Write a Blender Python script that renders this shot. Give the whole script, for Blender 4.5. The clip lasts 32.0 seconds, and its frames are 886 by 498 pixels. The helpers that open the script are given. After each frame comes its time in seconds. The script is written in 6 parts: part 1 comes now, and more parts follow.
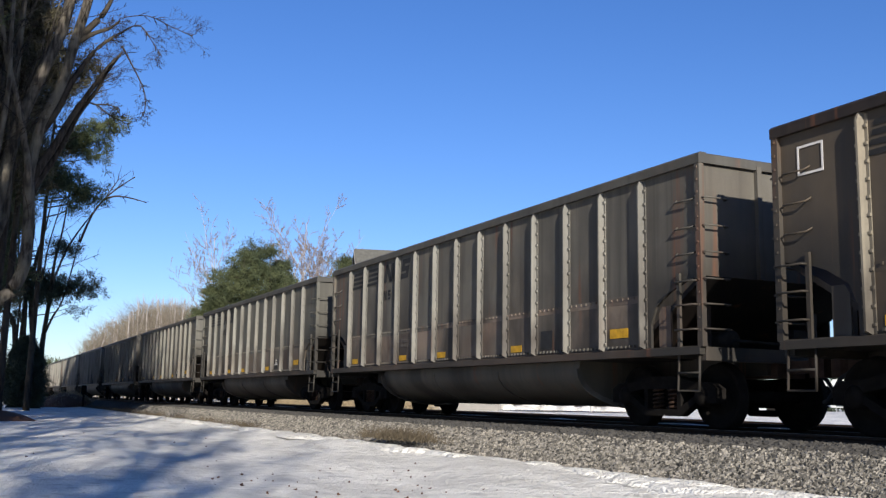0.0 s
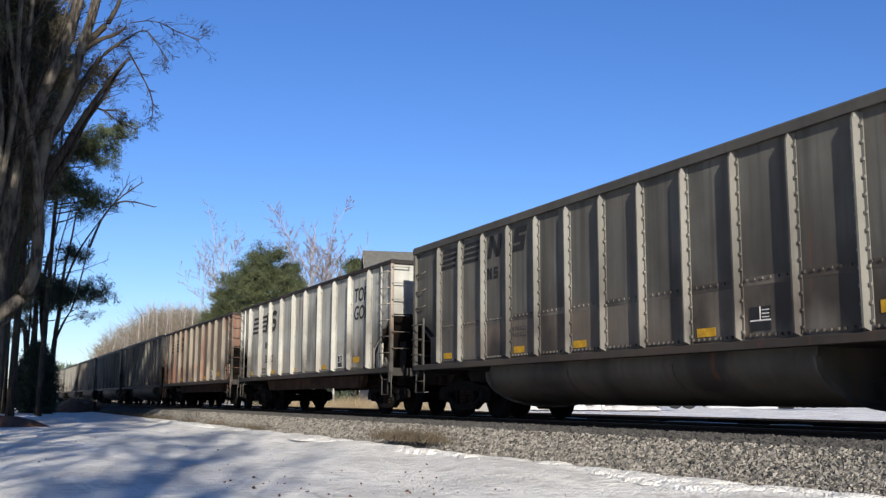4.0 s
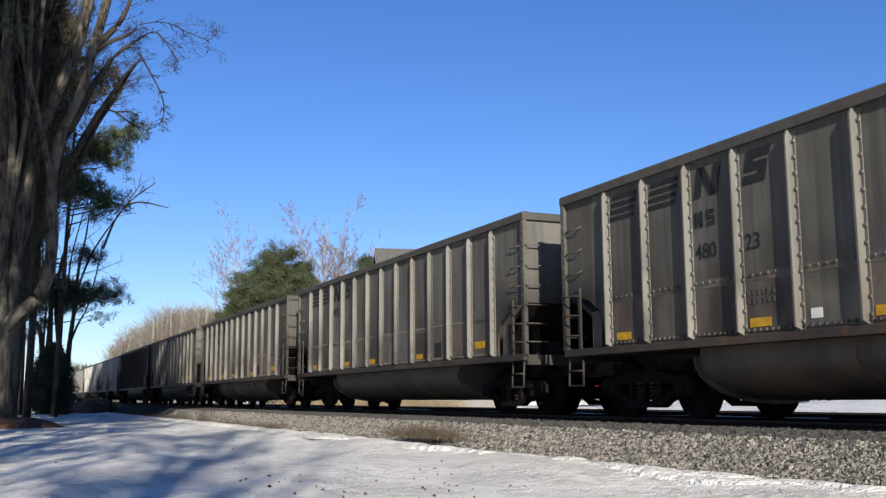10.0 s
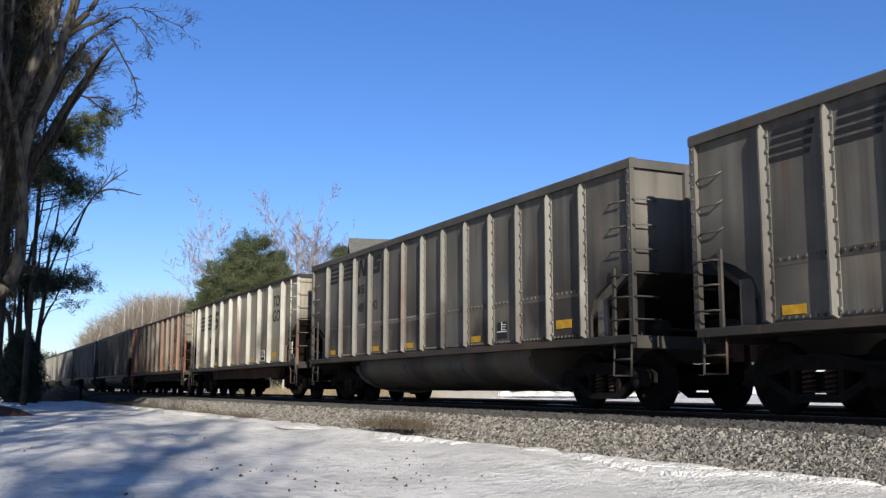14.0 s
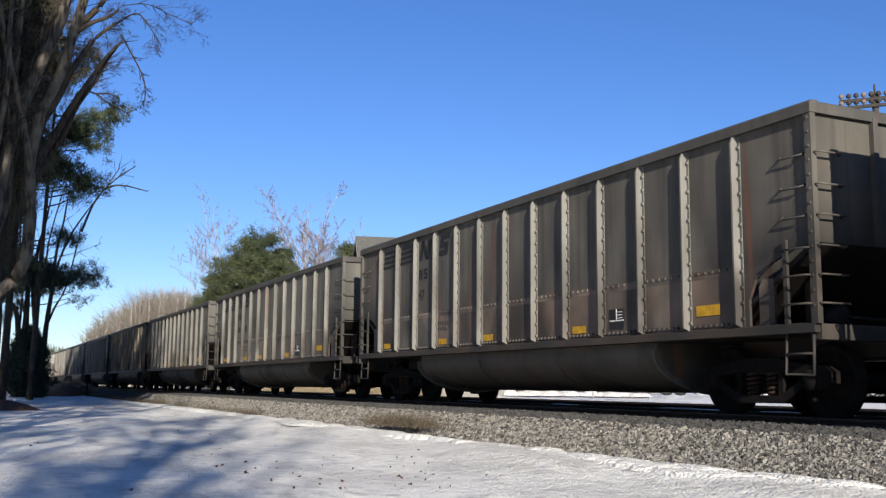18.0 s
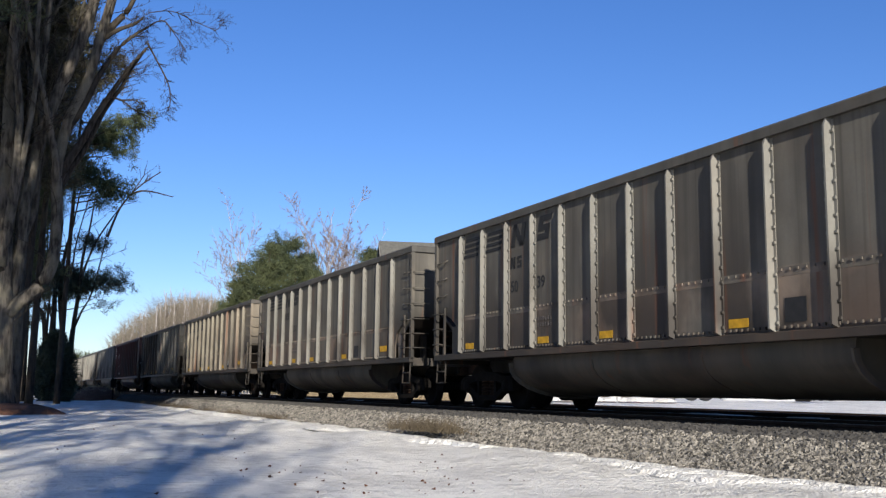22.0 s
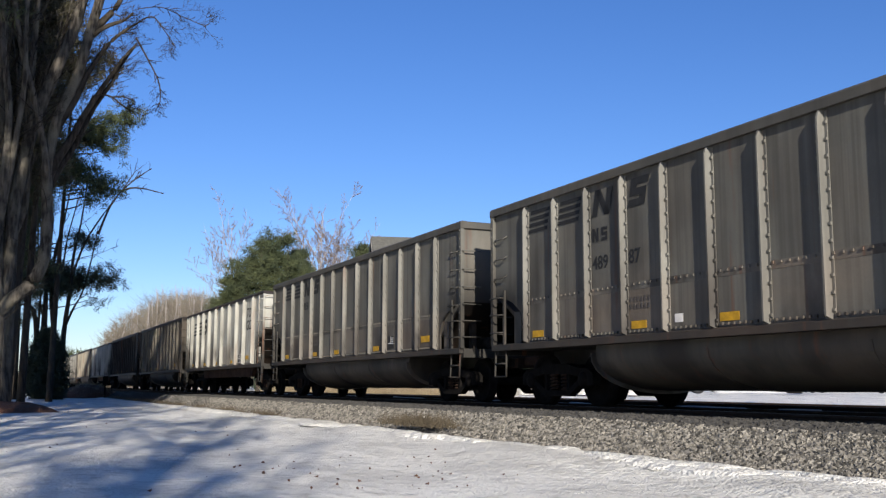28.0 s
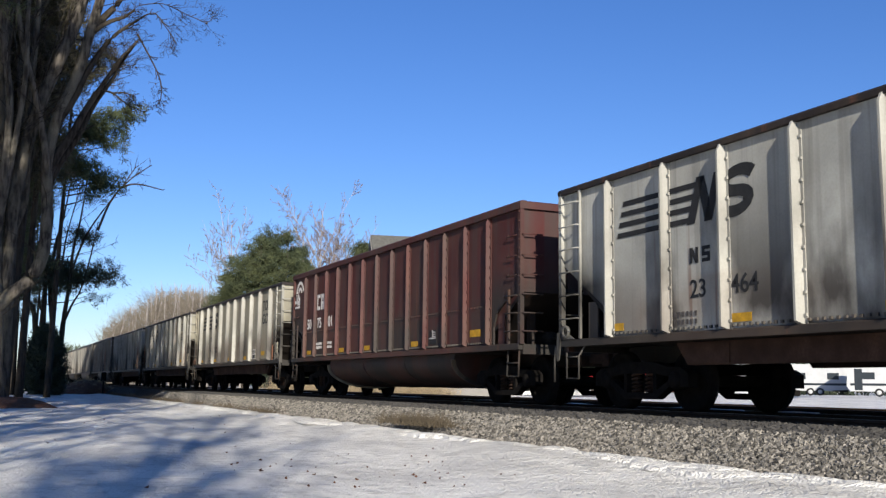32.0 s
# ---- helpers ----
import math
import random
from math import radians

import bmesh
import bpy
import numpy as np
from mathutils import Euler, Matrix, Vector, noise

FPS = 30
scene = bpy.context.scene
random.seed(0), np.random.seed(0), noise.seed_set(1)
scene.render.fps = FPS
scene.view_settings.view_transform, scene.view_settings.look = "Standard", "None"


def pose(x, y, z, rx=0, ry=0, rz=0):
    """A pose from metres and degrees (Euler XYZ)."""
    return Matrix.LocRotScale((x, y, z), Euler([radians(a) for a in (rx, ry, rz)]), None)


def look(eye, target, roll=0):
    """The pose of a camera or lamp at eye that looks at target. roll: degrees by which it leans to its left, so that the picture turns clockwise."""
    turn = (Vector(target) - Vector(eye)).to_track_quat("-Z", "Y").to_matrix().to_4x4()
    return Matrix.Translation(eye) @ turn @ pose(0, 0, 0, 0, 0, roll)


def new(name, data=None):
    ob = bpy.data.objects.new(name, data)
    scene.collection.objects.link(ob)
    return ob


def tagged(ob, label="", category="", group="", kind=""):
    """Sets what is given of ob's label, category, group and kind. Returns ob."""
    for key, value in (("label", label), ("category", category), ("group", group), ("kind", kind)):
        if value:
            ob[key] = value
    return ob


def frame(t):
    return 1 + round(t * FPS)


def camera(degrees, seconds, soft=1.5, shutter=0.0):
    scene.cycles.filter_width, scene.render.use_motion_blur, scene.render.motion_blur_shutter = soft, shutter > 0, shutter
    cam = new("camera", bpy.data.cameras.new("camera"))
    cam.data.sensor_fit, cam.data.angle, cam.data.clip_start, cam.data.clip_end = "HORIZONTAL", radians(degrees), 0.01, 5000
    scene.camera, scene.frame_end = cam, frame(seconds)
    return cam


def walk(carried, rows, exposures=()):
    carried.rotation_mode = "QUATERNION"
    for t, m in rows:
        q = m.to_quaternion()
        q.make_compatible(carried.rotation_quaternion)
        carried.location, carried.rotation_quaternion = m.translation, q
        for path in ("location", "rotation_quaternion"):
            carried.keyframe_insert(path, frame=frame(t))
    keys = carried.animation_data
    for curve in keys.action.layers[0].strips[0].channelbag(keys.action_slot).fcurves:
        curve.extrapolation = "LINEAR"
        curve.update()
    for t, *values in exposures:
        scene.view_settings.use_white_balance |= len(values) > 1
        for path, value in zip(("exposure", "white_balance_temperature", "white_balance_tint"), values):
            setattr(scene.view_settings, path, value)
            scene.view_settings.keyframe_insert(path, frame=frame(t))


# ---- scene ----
# Track along +y, rail top at z = 0; the train stands to the +x side of the camera.
EYE = (0.0, 0.0, 0.345)
SIDE = 8.723            # near side of the cars
CENTRE = SIDE + 1.6     # middle of the near track
PITCH = 16.18           # coupled length of a car
# seconds, degrees right of the track, degrees up, lean
PATH = [
    (0.0, 25.39, 8.63, 0.95), (0.5, 25.22, 8.71, 0.91), (1.0, 25.01, 8.78, 0.35), (1.5, 25.54, 8.43, 0.38),
    (2.0, 26.00, 8.18, 0.34), (2.5, 25.63, 8.30, 0.02), (4.5, 24.69, 8.71, 0.45), (5.0, 24.62, 8.73, 0.62),
    (5.5, 24.80, 8.77, 0.01), (6.0, 24.86, 8.71, -0.65), (6.5, 25.08, 8.64, -0.62), (7.0, 25.13, 8.47, -0.63),
    (7.5, 24.93, 8.50, -0.16), (8.0, 24.57, 8.44, 0.18), (8.5, 24.32, 8.32, 0.07), (9.0, 24.50, 8.43, 0.73),
    (9.5, 24.58, 8.71, 0.04), (10.0, 24.19, 8.48, -0.37), (10.5, 24.42, 8.02, 0.25), (11.0, 24.75, 7.81, 0.47),
    (11.5, 25.26, 7.76, -0.71), (12.0, 25.28, 8.13, -0.61), (12.5, 25.04, 8.47, -0.29), (13.0, 25.14, 8.52, -0.09),
    (13.5, 25.28, 8.05, -0.28), (14.0, 25.69, 7.94, 0.00), (14.5, 25.72, 8.06, 0.28), (16.5, 25.34, 7.66, -0.06),
    (17.0, 25.43, 7.71, 0.31), (17.5, 25.39, 7.89, 0.64), (18.0, 25.31, 7.86, 0.53), (18.5, 25.12, 7.87, 0.73),
    (19.0, 24.89, 8.00, 0.82), (19.5, 24.64, 8.03, 0.71), (20.0, 24.48, 8.09, 0.79), (20.5, 24.27, 7.91, 0.63),
    (21.0, 24.15, 7.97, 0.74), (21.5, 24.13, 8.02, 0.88), (22.0, 23.96, 8.12, 0.63), (22.5, 24.03, 8.15, 0.75),
    (23.0, 23.89, 8.12, 0.67), (23.5, 23.87, 8.07, 0.77), (24.0, 23.78, 7.92, 0.53), (24.5, 23.87, 8.02, 0.84),
    (25.0, 23.99, 8.21, 0.73), (25.5, 24.25, 8.20, 0.54), (27.5, 24.28, 7.79, 0.04), (28.0, 24.43, 7.83, 0.17),
    (28.5, 24.51, 7.91, 0.25), (29.0, 24.47, 7.93, 0.24), (29.5, 24.44, 7.86, 0.34), (30.0, 24.29, 7.81, 0.55),
    (30.5, 24.46, 7.74, 0.53), (31.0, 24.56, 7.72, 0.62), (31.5, 24.55, 7.79, 0.62), (32.0, 24.46, 7.79, 0.71),
]


def aim(yaw, up, lean):
    a, b = radians(yaw), radians(up)
    way = Vector((math.sin(a) * math.cos(b), math.cos(a) * math.cos(b), math.sin(b)))
    return look(EYE, Vector(EYE) + 10 * way, lean)


cam = camera(48.0, 32.0, soft=1.35)
walk(cam, [(t, aim(*a)) for t, *a in PATH], [(0.0, 0.72), (5.0, 0.7), (10.0, 0.68), (17.0, 0.72), (25.0, 0.7), (28.0, 0.64), (30.0, 0.57), (31.0, 0.55), (32.0, 0.66)])

# ---- light ----
SUN_OFF, SUN_UP = radians(14.0), radians(21.0)   # from the track's axis, above the horizon
to_sun = Vector((-math.sin(SUN_OFF) * math.cos(SUN_UP), -math.cos(SUN_OFF) * math.cos(SUN_UP), math.sin(SUN_UP)))
world = bpy.data.worlds.new("sky")
scene.world = world
world.use_nodes = True
nt = world.node_tree
sky = nt.nodes.new("ShaderNodeTexSky")
sky.sky_type, sky.sun_disc = "NISHITA", False
sky.sun_elevation = SUN_UP
sky.sun_rotation = math.atan2(to_sun.x, to_sun.y)
sky.air_density, sky.dust_density, sky.ozone_density = 1.0, 0.1, 2.5
nt.nodes["Background"].inputs["Strength"].default_value = 0.064
deep = nt.nodes.new("ShaderNodeHueSaturation")
deep.inputs["Saturation"].default_value = 1.2
nt.links.new(sky.outputs["Color"], deep.inputs["Color"])
cool = nt.nodes.new("ShaderNodeMix")
cool.data_type, cool.blend_type = "RGBA", "MULTIPLY"
cool.inputs[0].default_value, cool.inputs[7].default_value = 1.0, (0.91, 1.0, 1.41, 1.0)
nt.links.new(deep.outputs["Color"], cool.inputs[6])
nt.links.new(cool.outputs[2], nt.nodes["Background"].inputs["Color"])
sun = new("sun", bpy.data.lights.new("sun", "SUN"))
sun.data.energy, sun.data.angle, sun.data.color = 5.0, radians(0.6), (0.975, 0.93, 0.84)
sun.matrix_world = look((0, -40, 40), Vector((0, -40, 40)) - to_sun)
# the exposure runs with the camera above

# ---- materials ----
def mat_base(name):
    m = bpy.data.materials.new(name)
    m.use_nodes = True
    t = m.node_tree
    return m, t, t.nodes["Principled BSDF"]


def noise_node(t, scale, detail=4.0, vec=None, stretch=None, w=0.0):
    if vec is None:
        vec = t.nodes.new("ShaderNodeTexCoord").outputs["Object"]
    mp = t.nodes.new("ShaderNodeMapping")
    mp.inputs["Scale"].default_value = stretch or (1, 1, 1)
    mp.inputs["Location"].default_value = (w * 3.1, w * 1.7, w * 2.3)
    t.links.new(vec, mp.inputs["Vector"])
    n = t.nodes.new("ShaderNodeTexNoise")
    n.inputs["Scale"].default_value, n.inputs["Detail"].default_value = scale, detail
    t.links.new(mp.outputs["Vector"], n.inputs["Vector"])
    return n.outputs["Fac"]


def ramp(t, fac, lo, hi, a=0.0, b=1.0):
    r = t.nodes.new("ShaderNodeMapRange")
    r.inputs["From Min"].default_value, r.inputs["From Max"].default_value = lo, hi
    r.inputs["To Min"].default_value, r.inputs["To Max"].default_value = a, b
    t.links.new(fac, r.inputs["Value"])
    return r.outputs["Result"]


def mix(t, fac, a, b, kind="MIX"):
    n = t.nodes.new("ShaderNodeMix")
    n.data_type, n.blend_type = "RGBA", kind
    for sock, v in ((n.inputs[0], fac), (n.inputs[6], a), (n.inputs[7], b)):
        if isinstance(v, (int, float)):
            sock.default_value = v
        elif isinstance(v, tuple):
            sock.default_value = (*v, 1.0)
        else:
            t.links.new(v, sock)
    return n.outputs[2]


def mult(t, a, b):
    n = t.nodes.new("ShaderNodeMath")
    n.operation = "MULTIPLY"
    for sock, v in ((n.inputs[0], a), (n.inputs[1], b)):
        if isinstance(v, (int, float)):
            sock.default_value = v
        else:
            t.links.new(v, sock)
    return n.outputs[0]


def bump(t, b, height, strength=0.3, distance=0.02):
    n = t.nodes.new("ShaderNodeBump")
    n.inputs["Strength"].default_value, n.inputs["Distance"].default_value = strength, distance
    t.links.new(height, n.inputs["Height"])
    t.links.new(n.outputs["Normal"], b.inputs["Normal"])


def plain(name, col, rough=0.7, var=0.25, scale=6.0, metal=0.0, relief=0.2, dist=0.01, gloss=0.3):
    """A surface with two scales of tone and a fine relief."""
    m, t, b = mat_base(name)
    f1, f2 = noise_node(t, scale, 5), noise_node(t, scale * 9, 3, w=2)
    dark = tuple(c * (1 - var) for c in col)
    light = tuple(min(1, c * (1 + var)) for c in col)
    c = mix(t, ramp(t, f1, 0.3, 0.7), dark, light)
    c = mix(t, ramp(t, f2, 0.35, 0.65, 0, 0.5), c, tuple(x * (1 - var * 0.6) for x in col))
    t.links.new(c, b.inputs["Base Color"])
    b.inputs["Roughness"].default_value, b.inputs["Metallic"].default_value = rough, metal
    b.inputs["Specular IOR Level"].default_value = gloss
    bump(t, b, f2, relief, dist)
    return m


def car_paint(name, col, grime=(0.045, 0.04, 0.034), rust=(0.13, 0.05, 0.025), dirt=0.5, rusty=0.2, low=(0.2, 0.16, 0.12), lowness=0.3, w=0.0, split=None, end_rust=None):
    """Weathered freight-car paint: streaks, coal grime, rust runs and dust low on the side."""
    m, t, b = mat_base(name)
    co = t.nodes.new("ShaderNodeTexCoord").outputs["Object"]
    info = t.nodes.new("ShaderNodeObjectInfo")
    add = t.nodes.new("ShaderNodeVectorMath")
    add.operation = "MULTIPLY_ADD"
    t.links.new(info.outputs["Random"], add.inputs[0])
    add.inputs[1].default_value = (37, 53, 0)
    t.links.new(co, add.inputs[2])
    v = add.outputs[0]
    tone = noise_node(t, 1.3, 5, v, w=w)
    streak = noise_node(t, 1.0, 4, v, (2, 2.6, 0.4), w=w + 1)
    fine = noise_node(t, 30, 3, v, w=w)
    runs = noise_node(t, 1.0, 5, v, (4, 5.0, 0.28), w=w + 5)
    c = mix(t, ramp(t, tone, 0.3, 0.7), tuple(x * 0.82 for x in col), tuple(min(1, x * 1.12) for x in col))
    blot = noise_node(t, 0.9, 5, v, w=w + 13)
    c = mix(t, ramp(t, blot, 0.5, 0.64, 0, 0.2 + 0.35 * rusty), c, tuple(0.55 * x + 0.45 * y for x, y in zip(col, (0.2, 0.14, 0.09))))
    c = mix(t, ramp(t, streak, 0.38, 0.7, 0, dirt), c, grime)
    drips = noise_node(t, 1.0, 6, v, (5, 7.5, 0.16), w=w + 17)
    c = mix(t, ramp(t, drips, 0.5, 0.64, 0, 0.15 + 0.6 * dirt), c, grime)
    sep = t.nodes.new("ShaderNodeSeparateXYZ")
    t.links.new(co, sep.inputs[0])
    # dust and scuffing that gathers low on the side
    patch = noise_node(t, 0.55, 4, v, w=w + 7)
    belt = mult(t, mult(t, ramp(t, sep.outputs["Z"], 1.93, 1.84), ramp(t, sep.outputs["Z"], 1.15, 1.5, 0.35, 1.0)), ramp(t, patch, 0.46, 0.56, 0.05, 1.0))
    smudge = mult(t, ramp(t, noise_node(t, 0.7, 7, v, (1.0, 1.0, 0.55), w=w + 11), 0.49, 0.6), ramp(t, sep.outputs["Z"], 3.2, 1.5, 0.06, 0.9))
    brown = mult(t, ramp(t, noise_node(t, 0.35, 6, v, (1.0, 1.0, 0.7), w=w + 19), 0.46, 0.6), ramp(t, sep.outputs["Z"], 2.2, 1.5, 0.0, 0.25 + 0.5 * lowness))
    c = mix(t, mult(t, belt, lowness), c, low)
    c = mix(t, brown, c, (0.085, 0.05, 0.033))
    c = mix(t, smudge, c, (0.03, 0.024, 0.02))
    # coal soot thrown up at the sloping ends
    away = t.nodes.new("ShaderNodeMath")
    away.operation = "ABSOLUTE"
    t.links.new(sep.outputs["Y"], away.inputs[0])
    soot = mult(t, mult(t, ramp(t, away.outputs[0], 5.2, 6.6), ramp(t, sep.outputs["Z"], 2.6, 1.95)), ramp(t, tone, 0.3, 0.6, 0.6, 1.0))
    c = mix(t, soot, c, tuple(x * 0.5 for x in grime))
    if split is not None:
        c = mix(t, ramp(t, sep.outputs["Y"], split - 0.01, split + 0.01, 0, 0.85), c, tuple(x * 0.55 for x in grime))
    c = mix(t, ramp(t, runs, 0.66 - 0.18 * rusty, 0.74 - 0.08 * rusty, 0, min(1.0, 0.35 + rusty)), c, rust)
    if end_rust is not None:
        c = mix(t, mult(t, ramp(t, sep.outputs["Y"], end_rust - 0.02, end_rust + 0.02, 0, 0.9), ramp(t, tone, 0.25, 0.5, 0.6, 1.0)), c, tuple(x * 0.9 for x in rust))
    c = mix(t, ramp(t, fine, 0.4, 0.7, 0, 0.09), c, grime)
    t.links.new(c, b.inputs["Base Color"])
    b.inputs["Roughness"].default_value = 0.62
    b.inputs["Specular IOR Level"].default_value = 0.25
    bump(t, b, tone, 0.25, 0.03)
    return m


STEEL = plain("grimy_steel", (0.03, 0.026, 0.023), 0.8, 0.4, 5, gloss=0.1)
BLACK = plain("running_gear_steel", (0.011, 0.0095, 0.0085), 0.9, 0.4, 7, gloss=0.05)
RUSTY = plain("rusted_cast_steel", (0.05, 0.03, 0.021), 0.85, 0.4, 7, gloss=0.1)
RAILM = plain("worn_rail", (0.045, 0.03, 0.022), 0.85, 0.3, 9, gloss=0.1)
RAILTOP = plain("worn_rail_head", (0.13, 0.12, 0.11), 0.6, 0.3, 9, 0.2, gloss=0.15)
TIE = plain("creosoted_timber", (0.045, 0.036, 0.03), 0.9, 0.4, 8)
YELLOW = plain("yellow_reflective_tape", (0.46, 0.25, 0.014), 0.6, 0.45, 7)
INK = plain("black_stencil_paint", (0.016, 0.016, 0.017), 0.7, 0.4, 8)
INKBROWN = plain("worn_dark_stencil_paint", (0.07, 0.06, 0.055), 0.7, 0.4, 8)
WHITE = plain("white_stencil_paint", (0.62, 0.58, 0.54), 0.7, 0.2, 8)
RUBBER = plain("black_rubber", (0.02, 0.02, 0.021), 0.85, 0.3, 9)
REDPAINT = plain("red_machine_paint", (0.5, 0.02, 0.03), 0.45, 0.15, 4)
TRAILER = plain("white_trailer_sheet", (0.44, 0.435, 0.425), 0.45, 0.08, 3)
DARKGLASS = plain("tinted_window", (0.03, 0.035, 0.04), 0.2, 0.1, 3)


def bark(name, col, furrow):
    """Furrowed bark: long upright ridges, blotches of lichen and a fine grain."""
    m, t, b = mat_base(name)
    ridge, blot, fine = noise_node(t, 1.0, 5, None, (9, 9, 1.9)), noise_node(t, 1.1, 5, w=3), noise_node(t, 38, 3, w=1)
    c = mix(t, ramp(t, ridge, 0.38, 0.6), tuple(x * furrow for x in col), tuple(x * 1.2 for x in col))
    c = mix(t, ramp(t, blot, 0.48, 0.62, 0, 0.65), c, tuple(x * y for x, y in zip(col, (1.7, 1.75, 1.6))))
    c = mix(t, ramp(t, fine, 0.4, 0.7, 0, 0.35), c, tuple(x * 0.5 for x in col))
    t.links.new(c, b.inputs["Base Color"])
    b.inputs["Roughness"].default_value = 0.95
    b.inputs["Specular IOR Level"].default_value = 0.1
    bump(t, b, ridge, 0.9, 0.06)
    return m


BARK = bark("grey_bark", (0.1, 0.086, 0.07), 0.33)
BARKDARK = bark("dark_bark", (0.045, 0.037, 0.03), 0.5)
TWIG = plain("grey_brown_twigs", (0.19, 0.145, 0.115), 0.9, 0.3, 0.6)
BIRCH = plain("pale_birch_bark", (0.36, 0.32, 0.29), 0.85, 0.25, 2)
BIRCHTWIG = plain("mauve_birch_twigs", (0.2, 0.155, 0.14), 0.9, 0.2, 0.5)
TAN = plain("dry_straw_grass", (0.3, 0.23, 0.14), 0.95, 0.35, 3)
DRYWEED = plain("withered_brown_weeds", (0.085, 0.066, 0.043), 0.95, 0.35, 3)
MULCH = plain("brown_bark_mulch", (0.13, 0.06, 0.034), 0.95, 0.45, 8, relief=0.9, dist=0.04)
ROOF = plain("weathered_shingle_roof", (0.1, 0.095, 0.082), 0.9, 0.25, 5)
SIDING = plain("beige_house_siding", (0.2, 0.185, 0.165), 0.8, 0.12, 3)
WOODPOLE = plain("tarred_utility_pole", (0.05, 0.04, 0.034), 0.9, 0.3, 5)


def leafy(name, a, b_, scale=0.8):
    m, t, b = mat_base(name)
    geo = t.nodes.new("ShaderNodeNewGeometry")
    f = noise_node(t, scale, 4)
    c = mix(t, ramp(t, f, 0.3, 0.7), a, b_)
    c = mix(t, mult(t, geo.outputs["Random Per Island"], 0.6), c, tuple(x * 0.55 for x in a))
    t.links.new(c, b.inputs["Base Color"])
    b.inputs["Roughness"].default_value = 0.75
    return m


NEEDLE = leafy("pine_needles", (0.045, 0.065, 0.025), (0.1, 0.11, 0.04))
# darker twin of the pine needles, shade put into the base colour
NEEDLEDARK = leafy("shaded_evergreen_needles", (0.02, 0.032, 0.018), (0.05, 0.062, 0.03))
GREENFAR = leafy("far_pine_foliage", (0.02, 0.034, 0.012), (0.115, 0.125, 0.045), 0.55)
OLIVE = leafy("browned_pine_needles", (0.045, 0.042, 0.02), (0.11, 0.09, 0.04))
BROWNWOOD = leafy("leafless_wood_haze", (0.13, 0.105, 0.075), (0.215, 0.175, 0.125), 0.15)


def snow_material():
    m, t, b = mat_base("trodden_snow")
    f1, f2, f3 = noise_node(t, 0.5, 6), noise_node(t, 5.0, 8, w=3), noise_node(t, 26, 4, w=1)
    ruts = noise_node(t, 1.0, 5, None, (1.6, 0.6, 1), w=6)
    c = mix(t, ramp(t, f1, 0.35, 0.65), (0.7, 0.663, 0.6), (0.85, 0.805, 0.725))
    c = mix(t, ramp(t, ruts, 0.5, 0.62, 0, 0.42), c, (0.45, 0.42, 0.38))
    c = mix(t, ramp(t, f2, 0.53, 0.66, 0, 0.5), c, (0.42, 0.38, 0.33))
    c = mix(t, ramp(t, f3, 0.63, 0.72, 0, 0.6), c, (0.22, 0.18, 0.14))
    t.links.new(c, b.inputs["Base Color"])
    b.inputs["Roughness"].default_value = 0.7
    b.inputs["Specular IOR Level"].default_value = 0.2
    h = t.nodes.new("ShaderNodeMath")
    h.operation = "MULTIPLY_ADD"
    h.inputs[1].default_value = 0.6
    t.links.new(f3, h.inputs[0])
    t.links.new(f2, h.inputs[2])
    bump(t, b, h.outputs[0], 0.95, 0.1)
    return m


def ballast_material(name, a, b_, c_):
    m, t, b = mat_base(name)
    geo = t.nodes.new("ShaderNodeNewGeometry")
    f = noise_node(t, 60, 3)
    c = mix(t, geo.outputs["Random Per Island"], a, b_)
    c = mix(t, ramp(t, f, 0.4, 0.7, 0, 0.6), c, c_)
    t.links.new(c, b.inputs["Base Color"])
    b.inputs["Roughness"].default_value = 0.85
    bump(t, b, f, 0.4, 0.01)
    return m


SNOW = snow_material()
STONE = ballast_material("granite_ballast", (0.012, 0.011, 0.009), (0.34, 0.305, 0.255), (0.045, 0.039, 0.031))
DARKSTONE = ballast_material("coal_dusted_ballast", (0.025, 0.023, 0.021), (0.07, 0.064, 0.056), (0.035, 0.03, 0.027))
# near-black bed: the shade in the gaps between stones is in its colour
GRAVEL = plain("ballast_bed", (0.025, 0.022, 0.018), 0.95, 0.5, 22, relief=1.0, dist=0.05)


